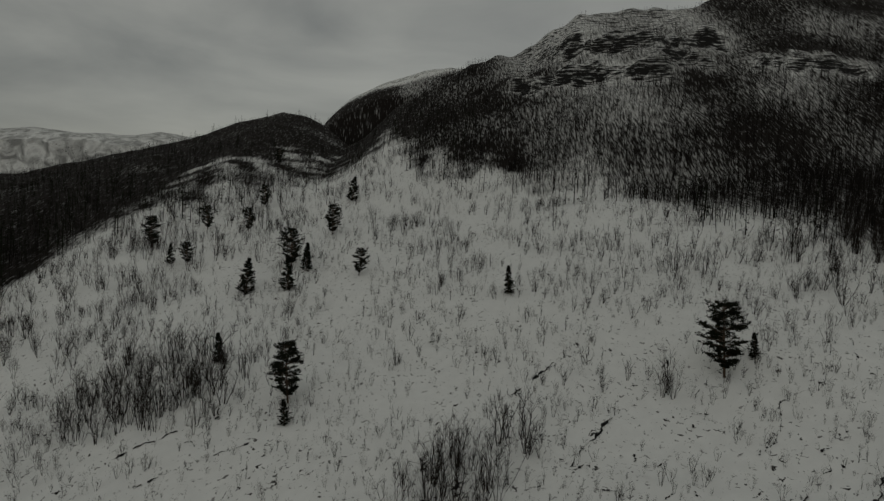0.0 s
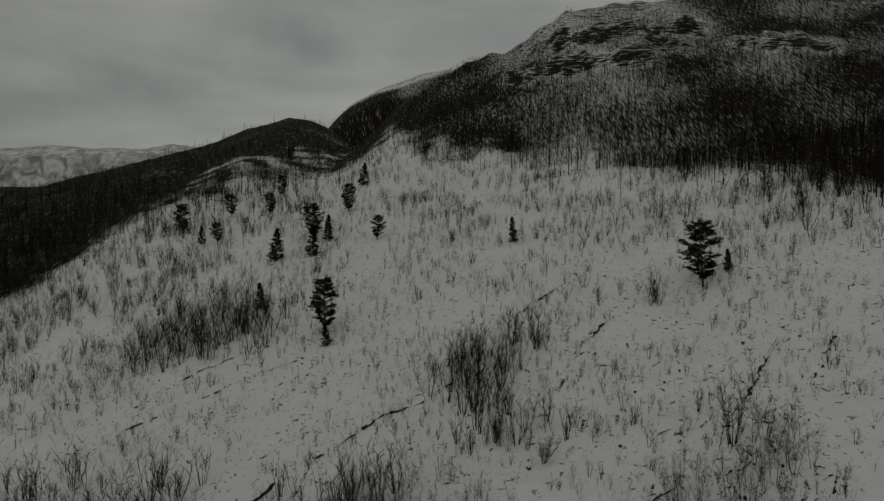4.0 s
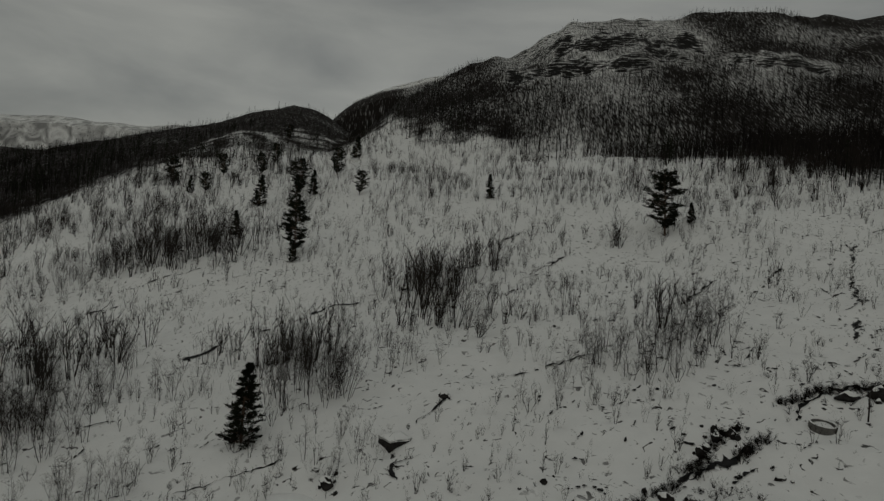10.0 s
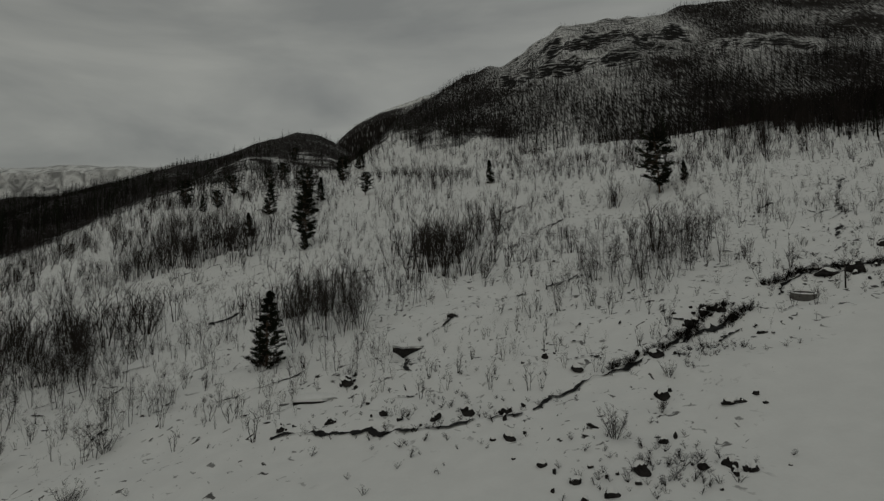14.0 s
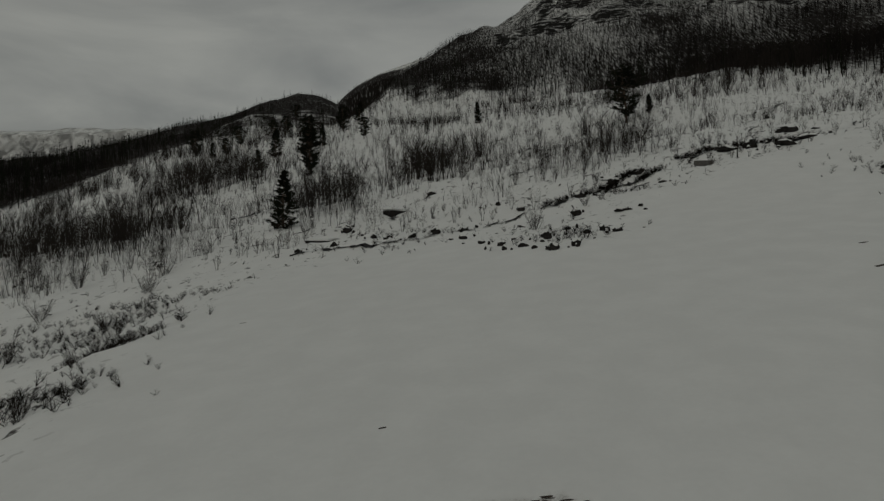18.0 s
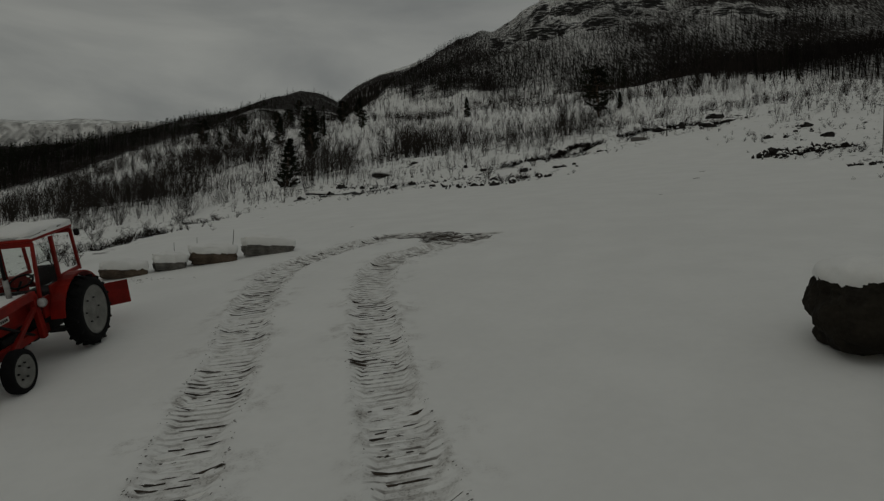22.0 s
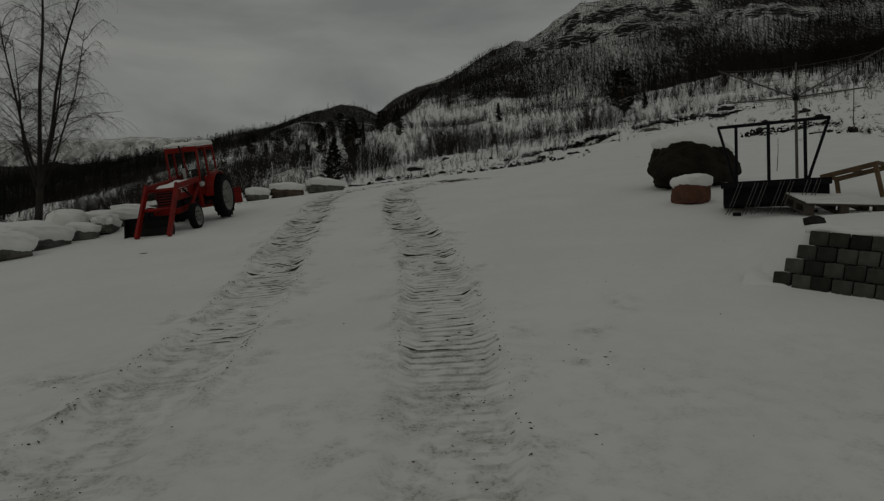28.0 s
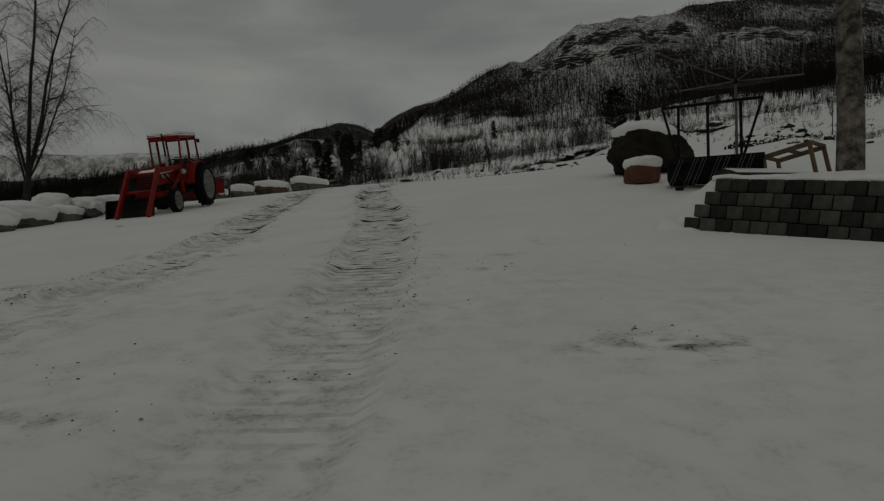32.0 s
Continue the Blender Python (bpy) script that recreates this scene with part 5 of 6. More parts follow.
for x, y, r, n in [(-6.1, -0.6, 0.5, 40)]:
    for _ in range(n):
        bars.append((x + rnd.gauss(0, r), y + rnd.gauss(0, r * 0.3), rnd.uniform(0.006, 0.04), rnd.uniform(0.003, 0.010), rnd.uniform(-0.3, 0.3)))
for x, y, a in [(-8.7, 17.0, 0.12), (-5.1, 3.8, 0.12), (-2.6, 6.7, 0.08), (8.6, 8.9, 0.1), (-4.2, -9.6, 0.09), (12, 14, 0.2), (13.5, 17, 0.2)]:
    bars.append((x, y, a, a * 0.4, 0.2))
flakes("rut_ridges", ridges, "ridges of snow left by the vehicle's tracks", M_SNOW)
flakes("rut_dirt", bars, "dark frozen dirt pressed up in the vehicle ruts", M_DIRT)


# ---- shaping helpers ----
def box(bm, cx, cy, cz, sx, sy, sz, m=None, bevel=0.0):
    """A bevelled block of full size sx, sy, sz round its centre."""
    r = bmesh.ops.create_cube(bm, size=1.0)
    for v in r["verts"]:
        v.co = Vector((v.co.x * sx + cx, v.co.y * sy + cy, v.co.z * sz + cz))
    if bevel:
        edges = list({e for v in r["verts"] for e in v.link_edges})
        bmesh.ops.bevel(bm, geom=edges, offset=bevel, segments=2, affect="EDGES", profile=0.6)
    return bm


def solid(cx, cy, cz, sx, sy, sz, bevel=0.01):
    return box(bmesh.new(), cx, cy, cz, sx, sy, sz, bevel=bevel)


def tube(points, r, sides=8, r_end=None):
    bm = bmesh.new()
    pts = [Vector(p) for p in points]
    rings = []
    for k, p in enumerate(pts):
        ahead = (pts[min(k + 1, len(pts) - 1)] - pts[max(k - 1, 0)]).normalized()
        side = ahead.orthogonal().normalized()
        other = ahead.cross(side)
        rr = r + ((r_end if r_end is not None else r) - r) * k / (len(pts) - 1)
        rings.append([bm.verts.new(p + (side * math.cos(6.2832 * s / sides) + other * math.sin(6.2832 * s / sides)) * rr) for s in range(sides)])
    for a, b in zip(rings, rings[1:]):
        for s in range(sides):
            bm.faces.new((a[s], a[(s + 1) % sides], b[(s + 1) % sides], b[s]))
    bm.faces.new(rings[0][::-1])
    bm.faces.new(rings[-1])
    for f in bm.faces:
        f.smooth = len(f.verts) == 4
    return bm


def beam(a, b, w, h, bevel=0.006, up=(0, 0, 1)):
    """A square bar from a to b, w across and h high."""
    a, b = Vector(a), Vector(b)
    d = b - a
    bm = solid(0, 0, 0, w, d.length, h, bevel)
    y = d.normalized()
    x = y.cross(Vector(up)).normalized()
    z = x.cross(y)
    m = Matrix((x, y, z)).transposed().to_4x4()
    m.translation = (a + b) / 2
    bmesh.ops.transform(bm, matrix=m, verts=bm.verts)
    return bm


def lathe(profile, sides=28, axis="X", ring_shaped=False):
    """A turned body: profile rows of (along the axis, radius), closed."""
    bm = bmesh.new()
    rings = []
    for a, r in profile:
        ring = []
        for s in range(sides):
            w = 6.2832 * s / sides
            p = (a, r * math.cos(w), r * math.sin(w)) if axis == "X" else (r * math.cos(w), r * math.sin(w), a)
            ring.append(bm.verts.new(p))
        rings.append(ring)
    for a, b in zip(rings, rings[1:]):
        for s in range(sides):
            bm.faces.new((a[s], a[(s + 1) % sides], b[(s + 1) % sides], b[s]))
    if ring_shaped:
        for s in range(sides):
            bm.faces.new((rings[-1][s], rings[-1][(s + 1) % sides], rings[0][(s + 1) % sides], rings[0][s]))
    else:
        bm.faces.new(rings[0])
        bm.faces.new(rings[-1][::-1])
    bmesh.ops.recalc_face_normals(bm, faces=bm.faces)
    for f in bm.faces:
        f.smooth = True
    return bm


def moved(bm, x=0, y=0, z=0, rx=0, ry=0, rz=0):
    bmesh.ops.transform(bm, matrix=pose(x, y, z, rx, ry, rz), verts=bm.verts)
    return bm


def joined(*parts):
    out = bmesh.new()
    for b in parts:
        me = bpy.data.meshes.new("tmp")
        b.to_mesh(me)
        b.free()
        out.from_mesh(me)
        bpy.data.meshes.remove(me)
    return out


# ---- tractor ----
M_RED = material("red_tractor_paint", base=(0.27, 0.011, 0.006), spec=0.2, rough=0.5, vary=0.35, scale=3.0, bump=0.08, second=(0.15, 0.007, 0.004))
M_IRON = material("black_worn_iron", base=(0.010, 0.0095, 0.010), spec=0.2, rough=0.6, vary=0.5, scale=6.0, bump=0.3)
M_TYRE = material("black_tyre_rubber", base=(0.008, 0.008, 0.0085), spec=0.12, rough=0.85, vary=0.4, scale=10.0, bump=0.3)
M_RIM = material("grey_wheel_rim", base=(0.22, 0.22, 0.205), rough=0.6, vary=0.35, scale=7.0, bump=0.15)
M_RUST = material("rusty_steel", base=(0.14, 0.075, 0.045), rough=0.85, vary=0.5, scale=7.0, bump=0.4)
M_CHROME = material("bare_steel", base=(0.35, 0.35, 0.34), rough=0.4, metal=0.7, vary=0.3, scale=9.0, bump=0.1)
M_WHITE = material("white_plate", base=(0.62, 0.61, 0.57), rough=0.6, vary=0.15, scale=20.0, bump=0.0)
M_SEAT = material("dark_seat_vinyl", base=(0.02, 0.02, 0.024), rough=0.6, vary=0.3, scale=9.0, bump=0.2)
M_LENS = material("headlamp_glass", base=(0.55, 0.56, 0.55), rough=0.15, vary=0.2, scale=20.0, bump=0.0, spec=0.7)


def glass(name):
    m = bpy.data.materials.new(name)
    m.use_nodes = True
    b = m.node_tree.nodes["Principled BSDF"]
    b.inputs["Base Color"].default_value = (0.85, 0.9, 0.88, 1)
    b.inputs["Roughness"].default_value, b.inputs["Transmission Weight"].default_value, b.inputs["IOR"].default_value = 0.03, 1.0, 1.05
    return m


M_GLASS = glass("cab_glass")


def wheel(parent, name, x, y, r, w, rim_r, lugs):
    tyre = lathe([(-w / 2, rim_r), (-w / 2, r * 0.86), (-w * 0.40, r * 0.95), (-w * 0.2, r * 0.97), (w * 0.2, r * 0.97), (w * 0.40, r * 0.95), (w / 2, r * 0.86), (w / 2, rim_r)], 36, "X", True)
    lug_list = []
    if lugs:
        for k in range(lugs):
            for s in (-1, 1):
                a = 6.2832 * (k + (s > 0) * 0.5) / lugs
                lug = solid(s * w * 0.25, 0, 0, w * 0.5, 0.05, 0.06, 0.01)
                moved(lug, 0, 0, r * 0.97, 0, 0, s * 35)
                moved(lug, 0, 0, 0, math.degrees(a), 0, 0)
                lug_list.append(moved(lug, x, y, r))
    wo = part(name, moved(tyre, x, y, r), M_TYRE, parent, "black rubber tyre with lugs" if lugs else "black ribbed rubber tyre")
    for lug in lug_list:
        part("lug", lug, M_TYRE, wo)
    side = 1 if x > 0 else -1
    part("rim", moved(lathe([(side * w * 0.05, rim_r), (side * w * 0.46, rim_r * 1.0), (side * w * 0.44, rim_r * 0.90), (side * w * 0.22, rim_r * 0.78), (side * w * 0.26, rim_r * 0.3), (side * w * 0.40, rim_r * 0.26), (side * w * 0.42, 0.01)], 32), x, y, r), M_RIM, wo, "pale grey dished steel rim")
    for k in range(6):
        a = 6.2832 * k / 6
        part("wheel_nut", moved(lathe([(0, 0.016), (side * 0.03, 0.014)], 6), x + side * w * 0.26, y + math.cos(a) * rim_r * 0.5, r + math.sin(a) * rim_r * 0.5), M_IRON, wo)
    return wo


def tractor():
    gx0, gy0 = -5.39, -4.76
    t = thing("tractor", "old red farm tractor with loader and snow on its roof", "tractor")
    t.matrix_basis = pose(gx0, gy0, float(height(gx0, gy0)) + 0.02, 0, 0, 185) @ pose(0, 0, 0, -14.0, 0, 0) @ pose(0, 0, 0, 0, 6.4, 0) @ Matrix.Diagonal((0.82, 0.82, 0.82, 1))
    for s in (-1, 1):
        wheel(t, "rear_wheel", s * 0.70, 0.0, 0.64, 0.32, 0.46, 17)
        wheel(t, "front_wheel", s * 0.60, 2.1, 0.36, 0.19, 0.265, 0)
        # mudguard over the rear wheel
        bm = bmesh.new()
        rows = []
        for k in range(13):
            a = radians(8 + 140 * k / 12)
            rows.append([bm.verts.new((s * o, math.cos(a) * 0.74, 0.64 + math.sin(a) * 0.72)) for o in (0.46, 0.70)] + [bm.verts.new((s * o, math.cos(a) * 0.77, 0.64 + math.sin(a) * 0.75)) for o in (0.70, 0.46)])
        for a, b in zip(rows, rows[1:]):
            for k in range(4):
                bm.faces.new((a[k], a[(k + 1) % 4], b[(k + 1) % 4], b[k]))
        bm.faces.new(rows[0])
        bm.faces.new(rows[-1][::-1])
        bmesh.ops.recalc_face_normals(bm, faces=bm.faces)
        part("mudguard", bm, M_RED, t)
        part("mudguard_side", solid(s * 0.47, 0.12, 1.02, 0.03, 1.0, 0.60, 0.02), M_RED, t)
        # headlamp on the cab corner
        hl = part("headlamp", moved(lathe([(-0.07, 0.03), (-0.06, 0.075), (0.0, 0.085), (0.02, 0.08)], 20), s * 0.50, 0.98, 1.12, 0, 0, 90), M_CHROME, t, "round chrome headlamp")
        part("lens", moved(lathe([(0.0, 0.072), (0.012, 0.05), (0.016, 0.005)], 20), s * 0.50, 1.002, 1.12, 0, 0, 90), M_LENS, hl, "clear glass lens")
        # loader: upright, arm, strut, ram
        part("loader_post", beam((s * 0.40, 0.95, 0.50), (s * 0.40, 1.02, 1.28), 0.08, 0.13, 0.012, (0, 1, 0)), M_RED, t)
        part("loader_brace", beam((s * 0.40, 1.9, 0.55), (s * 0.40, 1.05, 1.05), 0.06, 0.08, 0.01), M_RED, t)
        part("loader_arm", beam((s * 0.40, 0.98, 1.27), (s * 0.40, 2.47, 1.24), 0.08, 0.14, 0.014), M_RED, t)
        part("loader_leg", beam((s * 0.40, 2.43, 1.30), (s * 0.41, 3.52, 0.10), 0.08, 0.15, 0.014), M_RED, t)
        part("hydraulic_ram", tube([(s * 0.36, 1.15, 0.62), (s * 0.40, 2.1, 1.12)], 0.026), M_IRON, t)
        part("side_rail", beam((s * 0.28, 0.6, 0.58), (s * 0.28, 2.5, 0.58), 0.08, 0.14, 0.01), M_RED, t)
    part("loader_crossbar", tube([(-0.40, 2.40, 1.16), (0.40, 2.40, 1.16)], 0.05, 10), M_RED, t)
    part("loader_crossbar", tube([(-0.40, 2.95, 0.72), (0.40, 2.95, 0.72)], 0.045, 10), M_RED, t)
    # bucket with a curved back and two cheeks, lying askew behind the loader's legs
    prof = [(3.26, 0.0), (3.12, 0.0), (2.98, 0.08), (2.90, 0.24), (2.94, 0.44), (3.05, 0.55)]
    shell = prof + [(y + 0.025, z + 0.02) for y, z in prof[::-1]]
    bm = bmesh.new()
    left, right = ([bm.verts.new((x, y, z)) for y, z in shell] for x in (-0.32, 0.84))
    for k in range(12):
        bm.faces.new((left[k], left[(k + 1) % 12], right[(k + 1) % 12], right[k]))
    bmesh.ops.recalc_face_normals(bm, faces=bm.faces)
    bucket = part("bucket", bm, M_IRON, t, "black worn loader bucket")
    for x in (-0.335, 0.84):
        cheek = bmesh.new()
        rings = [[cheek.verts.new((x + o, y, z)) for y, z in prof] for o in (0.0, 0.025)]
        for ring in rings:
            cheek.faces.new(ring)
        for k in range(6):
            cheek.faces.new((rings[0][k], rings[0][(k + 1) % 6], rings[1][(k + 1) % 6], rings[1][k]))
        bmesh.ops.recalc_face_normals(cheek, faces=cheek.faces)
        part("cheek", cheek, M_IRON, bucket)
    part("cutting_edge", moved(solid(0, 0, 0, 1.17, 0.10, 0.022, 0.004), 0.26, 3.27, -0.002, -5), M_RUST, bucket, "rust-brown cutting edge")
    # bonnet, grille, engine
    bm = solid(0, 1.62, 1.02, 0.54, 1.55, 0.40, 0.07)
    for v in bm.verts:
        if v.co.z > 1.0:
            v.co.z -= 0.07 * max(0, (v.co.y - 0.9)) / 1.5
    part("bonnet", bm, M_RED, t)
    grille = part("grille", solid(0, 2.40, 0.92, 0.46, 0.05, 0.46, 0.02), M_IRON, t)
    for k in range(6):
        part("grille_bar", solid(0, 2.43, 0.74 + 0.07 * k, 0.44, 0.02, 0.018, 0.004), M_RED, grille)
    for s in (-1, 1):
        name_plate = part("name_plate", solid(s * 0.275, 1.75, 1.06, 0.012, 0.42, 0.085, 0.004), M_WHITE, t, "white plate with a dark unreadable name")
        for k in range(7):
            part("letter_bar", solid(s * 0.284, 1.60 + 0.05 * k, 1.06, 0.006, 0.028, 0.045, 0.0), M_IRON, name_plate)
    part("engine", joined(solid(0, 1.5, 0.66, 0.36, 1.5, 0.42, 0.03), solid(0.2, 1.3, 0.72, 0.14, 0.5, 0.2, 0.03), solid(-0.2, 1.6, 0.7, 0.12, 0.4, 0.16, 0.03)), M_IRON, t)
    part("gearbox", solid(0, 0.35, 0.62, 0.40, 1.1, 0.44, 0.05), M_IRON, t)
    part("rear_axle", tube([(-0.62, 0, 0.64), (0.62, 0, 0.64)], 0.10, 12), M_IRON, t)
    part("front_axle", beam((-0.56, 2.1, 0.38), (0.56, 2.1, 0.38), 0.12, 0.10, 0.02), M_IRON, t)
    part("front_weight", solid(0, 2.50, 0.58, 0.40, 0.16, 0.26, 0.03), M_RED, t)
    pipe = part("exhaust_pipe", tube([(-0.16, 1.22, 1.12), (-0.16, 1.22, 1.62)], 0.045, 12), M_CHROME, t, "upright steel exhaust pipe")
    part("exhaust_tip", tube([(-0.16, 1.22, 1.60), (-0.16, 1.22, 2.16), (-0.16, 1.27, 2.24)], 0.028, 10), M_IRON, pipe)
    # cab
    for s in (-1, 1):
        part("cab_post", beam((s * 0.42, 0.86, 1.12), (s * 0.44, 0.76, 2.12), 0.05, 0.05, 0.008, (0, 1, 0)), M_RED, t)
        part("cab_post", beam((s * 0.46, 0.22, 1.30), (s * 0.46, 0.22, 2.12), 0.06, 0.06, 0.008, (0, 1, 0)), M_RED, t)
        part("cab_post", beam((s * 0.46, -0.52, 1.32), (s * 0.46, -0.46, 2.12), 0.05, 0.05, 0.008, (0, 1, 0)), M_RED, t)
        part("cab_sill", beam((s * 0.45, -0.52, 1.36), (s * 0.45, 0.24, 1.36), 0.05, 0.07, 0.008), M_RED, t)
        part("side_window", solid(s * 0.455, 0.48, 1.70, 0.008, 0.44, 0.72, 0.0), M_GLASS, t, "clear cab window").visible_shadow = False
        part("step", solid(s * 0.52, 0.62, 0.52, 0.26, 0.30, 0.03, 0.005), M_IRON, t)
        part("lower_panel", solid(s * 0.42, 0.72, 0.98, 0.04, 0.26, 0.36, 0.01), M_RED, t)
    part("roof_rail", beam((-0.45, 0.76, 2.10), (0.45, 0.76, 2.10), 0.05, 0.09), M_RED, t)
    part("roof_rail", beam((-0.46, -0.46, 2.10), (0.46, -0.46, 2.10), 0.05, 0.09), M_RED, t)
    part("roof", solid(0, 0.14, 2.17, 0.95, 1.38, 0.07, 0.03), M_RED, t)
    part("windscreen", solid(0, 0.80, 1.62, 0.80, 0.008, 0.86, 0.0), M_GLASS, t, "clear windscreen").visible_shadow = False
    part("dashboard", solid(0, 0.80, 1.20, 0.60, 0.16, 0.20, 0.03), M_IRON, t)
    sw = part("steering_wheel", moved(lathe([(-0.012, 0.17), (0.012, 0.17), (0.012, 0.20), (-0.012, 0.20)], 28, "Z", True), 0, 0.56, 1.42, -25), M_IRON, t)
    part("steering_column", tube([(0, 0.80, 1.22), (0, 0.56, 1.42)], 0.02), M_IRON, sw)
    part("seat", joined(solid(0, -0.02, 1.08, 0.44, 0.44, 0.12, 0.04), moved(solid(0, 0, 0, 0.44, 0.10, 0.42, 0.04), 0, -0.24, 1.30, 12)), M_SEAT, t)
    part("tail_lamp", solid(-0.5, -0.60, 2.02, 0.09, 0.06, 0.12, 0.015), M_IRON, t)
    # rear blade and linkage
    part("lift_arm", beam((-0.30, -0.2, 0.56), (-0.34, -1.05, 0.46), 0.05, 0.07), M_RED, t)
    part("lift_arm", beam((0.30, -0.2, 0.56), (0.34, -1.05, 0.46), 0.05, 0.07), M_RED, t)
    part("top_link", tube([(0, -0.25, 0.98), (0, -1.05, 0.92)], 0.025), M_RED, t)
    mast = part("mast", joined(beam((-0.34, -1.05, 0.42), (0, -1.08, 1.18), 0.06, 0.05, 0.006, (0, 1, 0)), beam((0.34, -1.05, 0.42), (0, -1.08, 1.18), 0.06, 0.05, 0.006, (0, 1, 0))), M_RED, t)
    blade = solid(0, 0, 0, 1.55, 0.04, 0.50, 0.01)
    for v in blade.verts:
        v.co.y -= 0.10 * (1 - (v.co.z / 0.25) ** 2)
    part("rear_blade", moved(blade, 0, -1.46, 0.46, 0, 0, 28), M_RED, t)
    for s in (-1, 1):
        part("mast_stay", beam((s * 0.05, -1.06, 1.16), (s * 0.30, -1.62, 0.66), 0.045, 0.045), M_RED, mast)
    part("blade_arm", beam((0, -1.05, 0.45), (0, -1.46, 0.38), 0.12, 0.12), M_RED, t)
    # snow
    for name, (cx, cy, cz, sx, sy, sz) in (("roof_snow", (0, 0.14, 2.26, 0.94, 1.36, 0.14)), ("bonnet_snow", (0.0, 1.62, 1.255, 0.52, 1.46, 0.11)), ("blade_snow", (0.28, -1.36, 0.70, 0.7, 0.16, 0.06))):
        bm = bmesh.new()
        box(bm, cx, cy, cz, sx, sy, sz)
        bmesh.ops.subdivide_edges(bm, edges=bm.edges, cuts=7, use_grid_fill=True)
        for v in bm.verts:
            e = max(abs(v.co.x - cx) / sx, abs(v.co.y - cy) / sy) * 2
            if v.co.z > cz:
                v.co.z += 0.05 * noise.noise(v.co * 4) - (0.05 if e > 0.9 else 0.0)
                if cy > 1:
                    v.co.z -= 0.07 * max(0, v.co.y - 0.9) / 1.5
            elif cy > 1:
                v.co.z -= 0.07 * max(0, v.co.y - 0.9) / 1.5 + 0.02
            v.co.x += 0.03 * noise.noise(v.co * 3 + Vector((5, 0, 0)))
        for f in bm.faces:
            f.smooth = True
        part(name, bm, M_SNOW, t, "layer of white snow")
    return t


tractor()

# ---- steel frame implement with tines ----
M_FRAME = material("black_painted_steel", base=(0.006, 0.006, 0.010), spec=0.15, rough=0.7, vary=0.4, scale=6.0, bump=0.15)
M_TINE = material("grey_spring_steel", base=(0.13, 0.12, 0.11), rough=0.6, metal=0.3, vary=0.4, scale=9.0, bump=0.1)
M_WOOD = material("weathered_wood", base=(0.17, 0.115, 0.07), spec=0.2, rough=0.85, vary=0.45, scale=3.0, bump=0.4, detail=8.0)
M_PALLET = material("grey_weathered_wood", base=(0.085, 0.072, 0.058), spec=0.15, rough=0.9, vary=0.4, scale=4.0, bump=0.4)


def farm_rack():
    x0, y0 = 5.95, -10.22
    g = float(height(x0, y0))
    t = thing("implement_frame", "black steel implement with an upright railing and hanging spring tines", "farm implement", at=pose(x0, y0, g, 0, 0, -20.9))
    base = -1.42 - g
    part("top_rail", beam((-0.76, 0, base + 0.88), (0.74, 0, base + 0.90), 0.045, 0.045), M_FRAME, t)
    for u in (-0.50, -0.06, 0.42):
        part("post", beam((u, 0, base - 0.02), (u, 0, base + 0.88), 0.045, 0.05, 0.006, (0, 1, 0)), M_FRAME, t)
    part("strut", beam((-0.75, 0, base + 0.88), (-0.52, 0, base), 0.04, 0.045, 0.006, (0, 1, 0)), M_FRAME, t)
    part("strut", beam((0.73, 0, base + 0.90), (0.45, 0, base), 0.04, 0.045, 0.006, (0, 1, 0)), M_FRAME, t)
    deck = part("deck", solid(0.02, 0.34, base - 0.17, 1.42, 0.55, 0.30, 0.02), M_FRAME, t, "dark steel body standing on the ground")
    part("base_beam", beam((-0.72, -0.06, base - 0.03), (0.74, -0.06, base - 0.03), 0.09, 0.09), M_FRAME, t)
    for u in (-0.5, 0.5):
        part("skid", solid(u, 0.3, 0.02, 0.12, 0.70, 0.08, 0.01), M_FRAME, t)
    for k in range(7):
        u = -0.46 + 0.17 * k + (0.05 if k % 2 else 0)
        pts = [(u, -0.06, base), (u - 0.01, -0.16, base - 0.02), (u - 0.06, -0.22, base - 0.16), (u - 0.17, -0.30, 0.05), (u - 0.20, -0.36, 0.0)]
        part("tine", tube(pts, 0.006, 5), M_TINE, t, "bent grey spring-steel tine")
        part("tine", tube([(p[0] + 0.045, p[1] + 0.01, p[2]) for p in pts], 0.006, 5), M_TINE, t, "bent grey spring-steel tine")
    cap = bmesh.new()
    box(cap, 0.02, 0.33, base - 0.0, 1.38, 0.54, 0.05)
    bmesh.ops.subdivide_edges(cap, edges=cap.edges, cuts=6, use_grid_fill=True)
    for v in cap.verts:
        if v.co.z > base:
            v.co.z += 0.04 * noise.noise(v.co * 5)
    part("deck_snow", cap, M_SNOW, deck, "snow lying on the deck")
    return t


farm_rack()


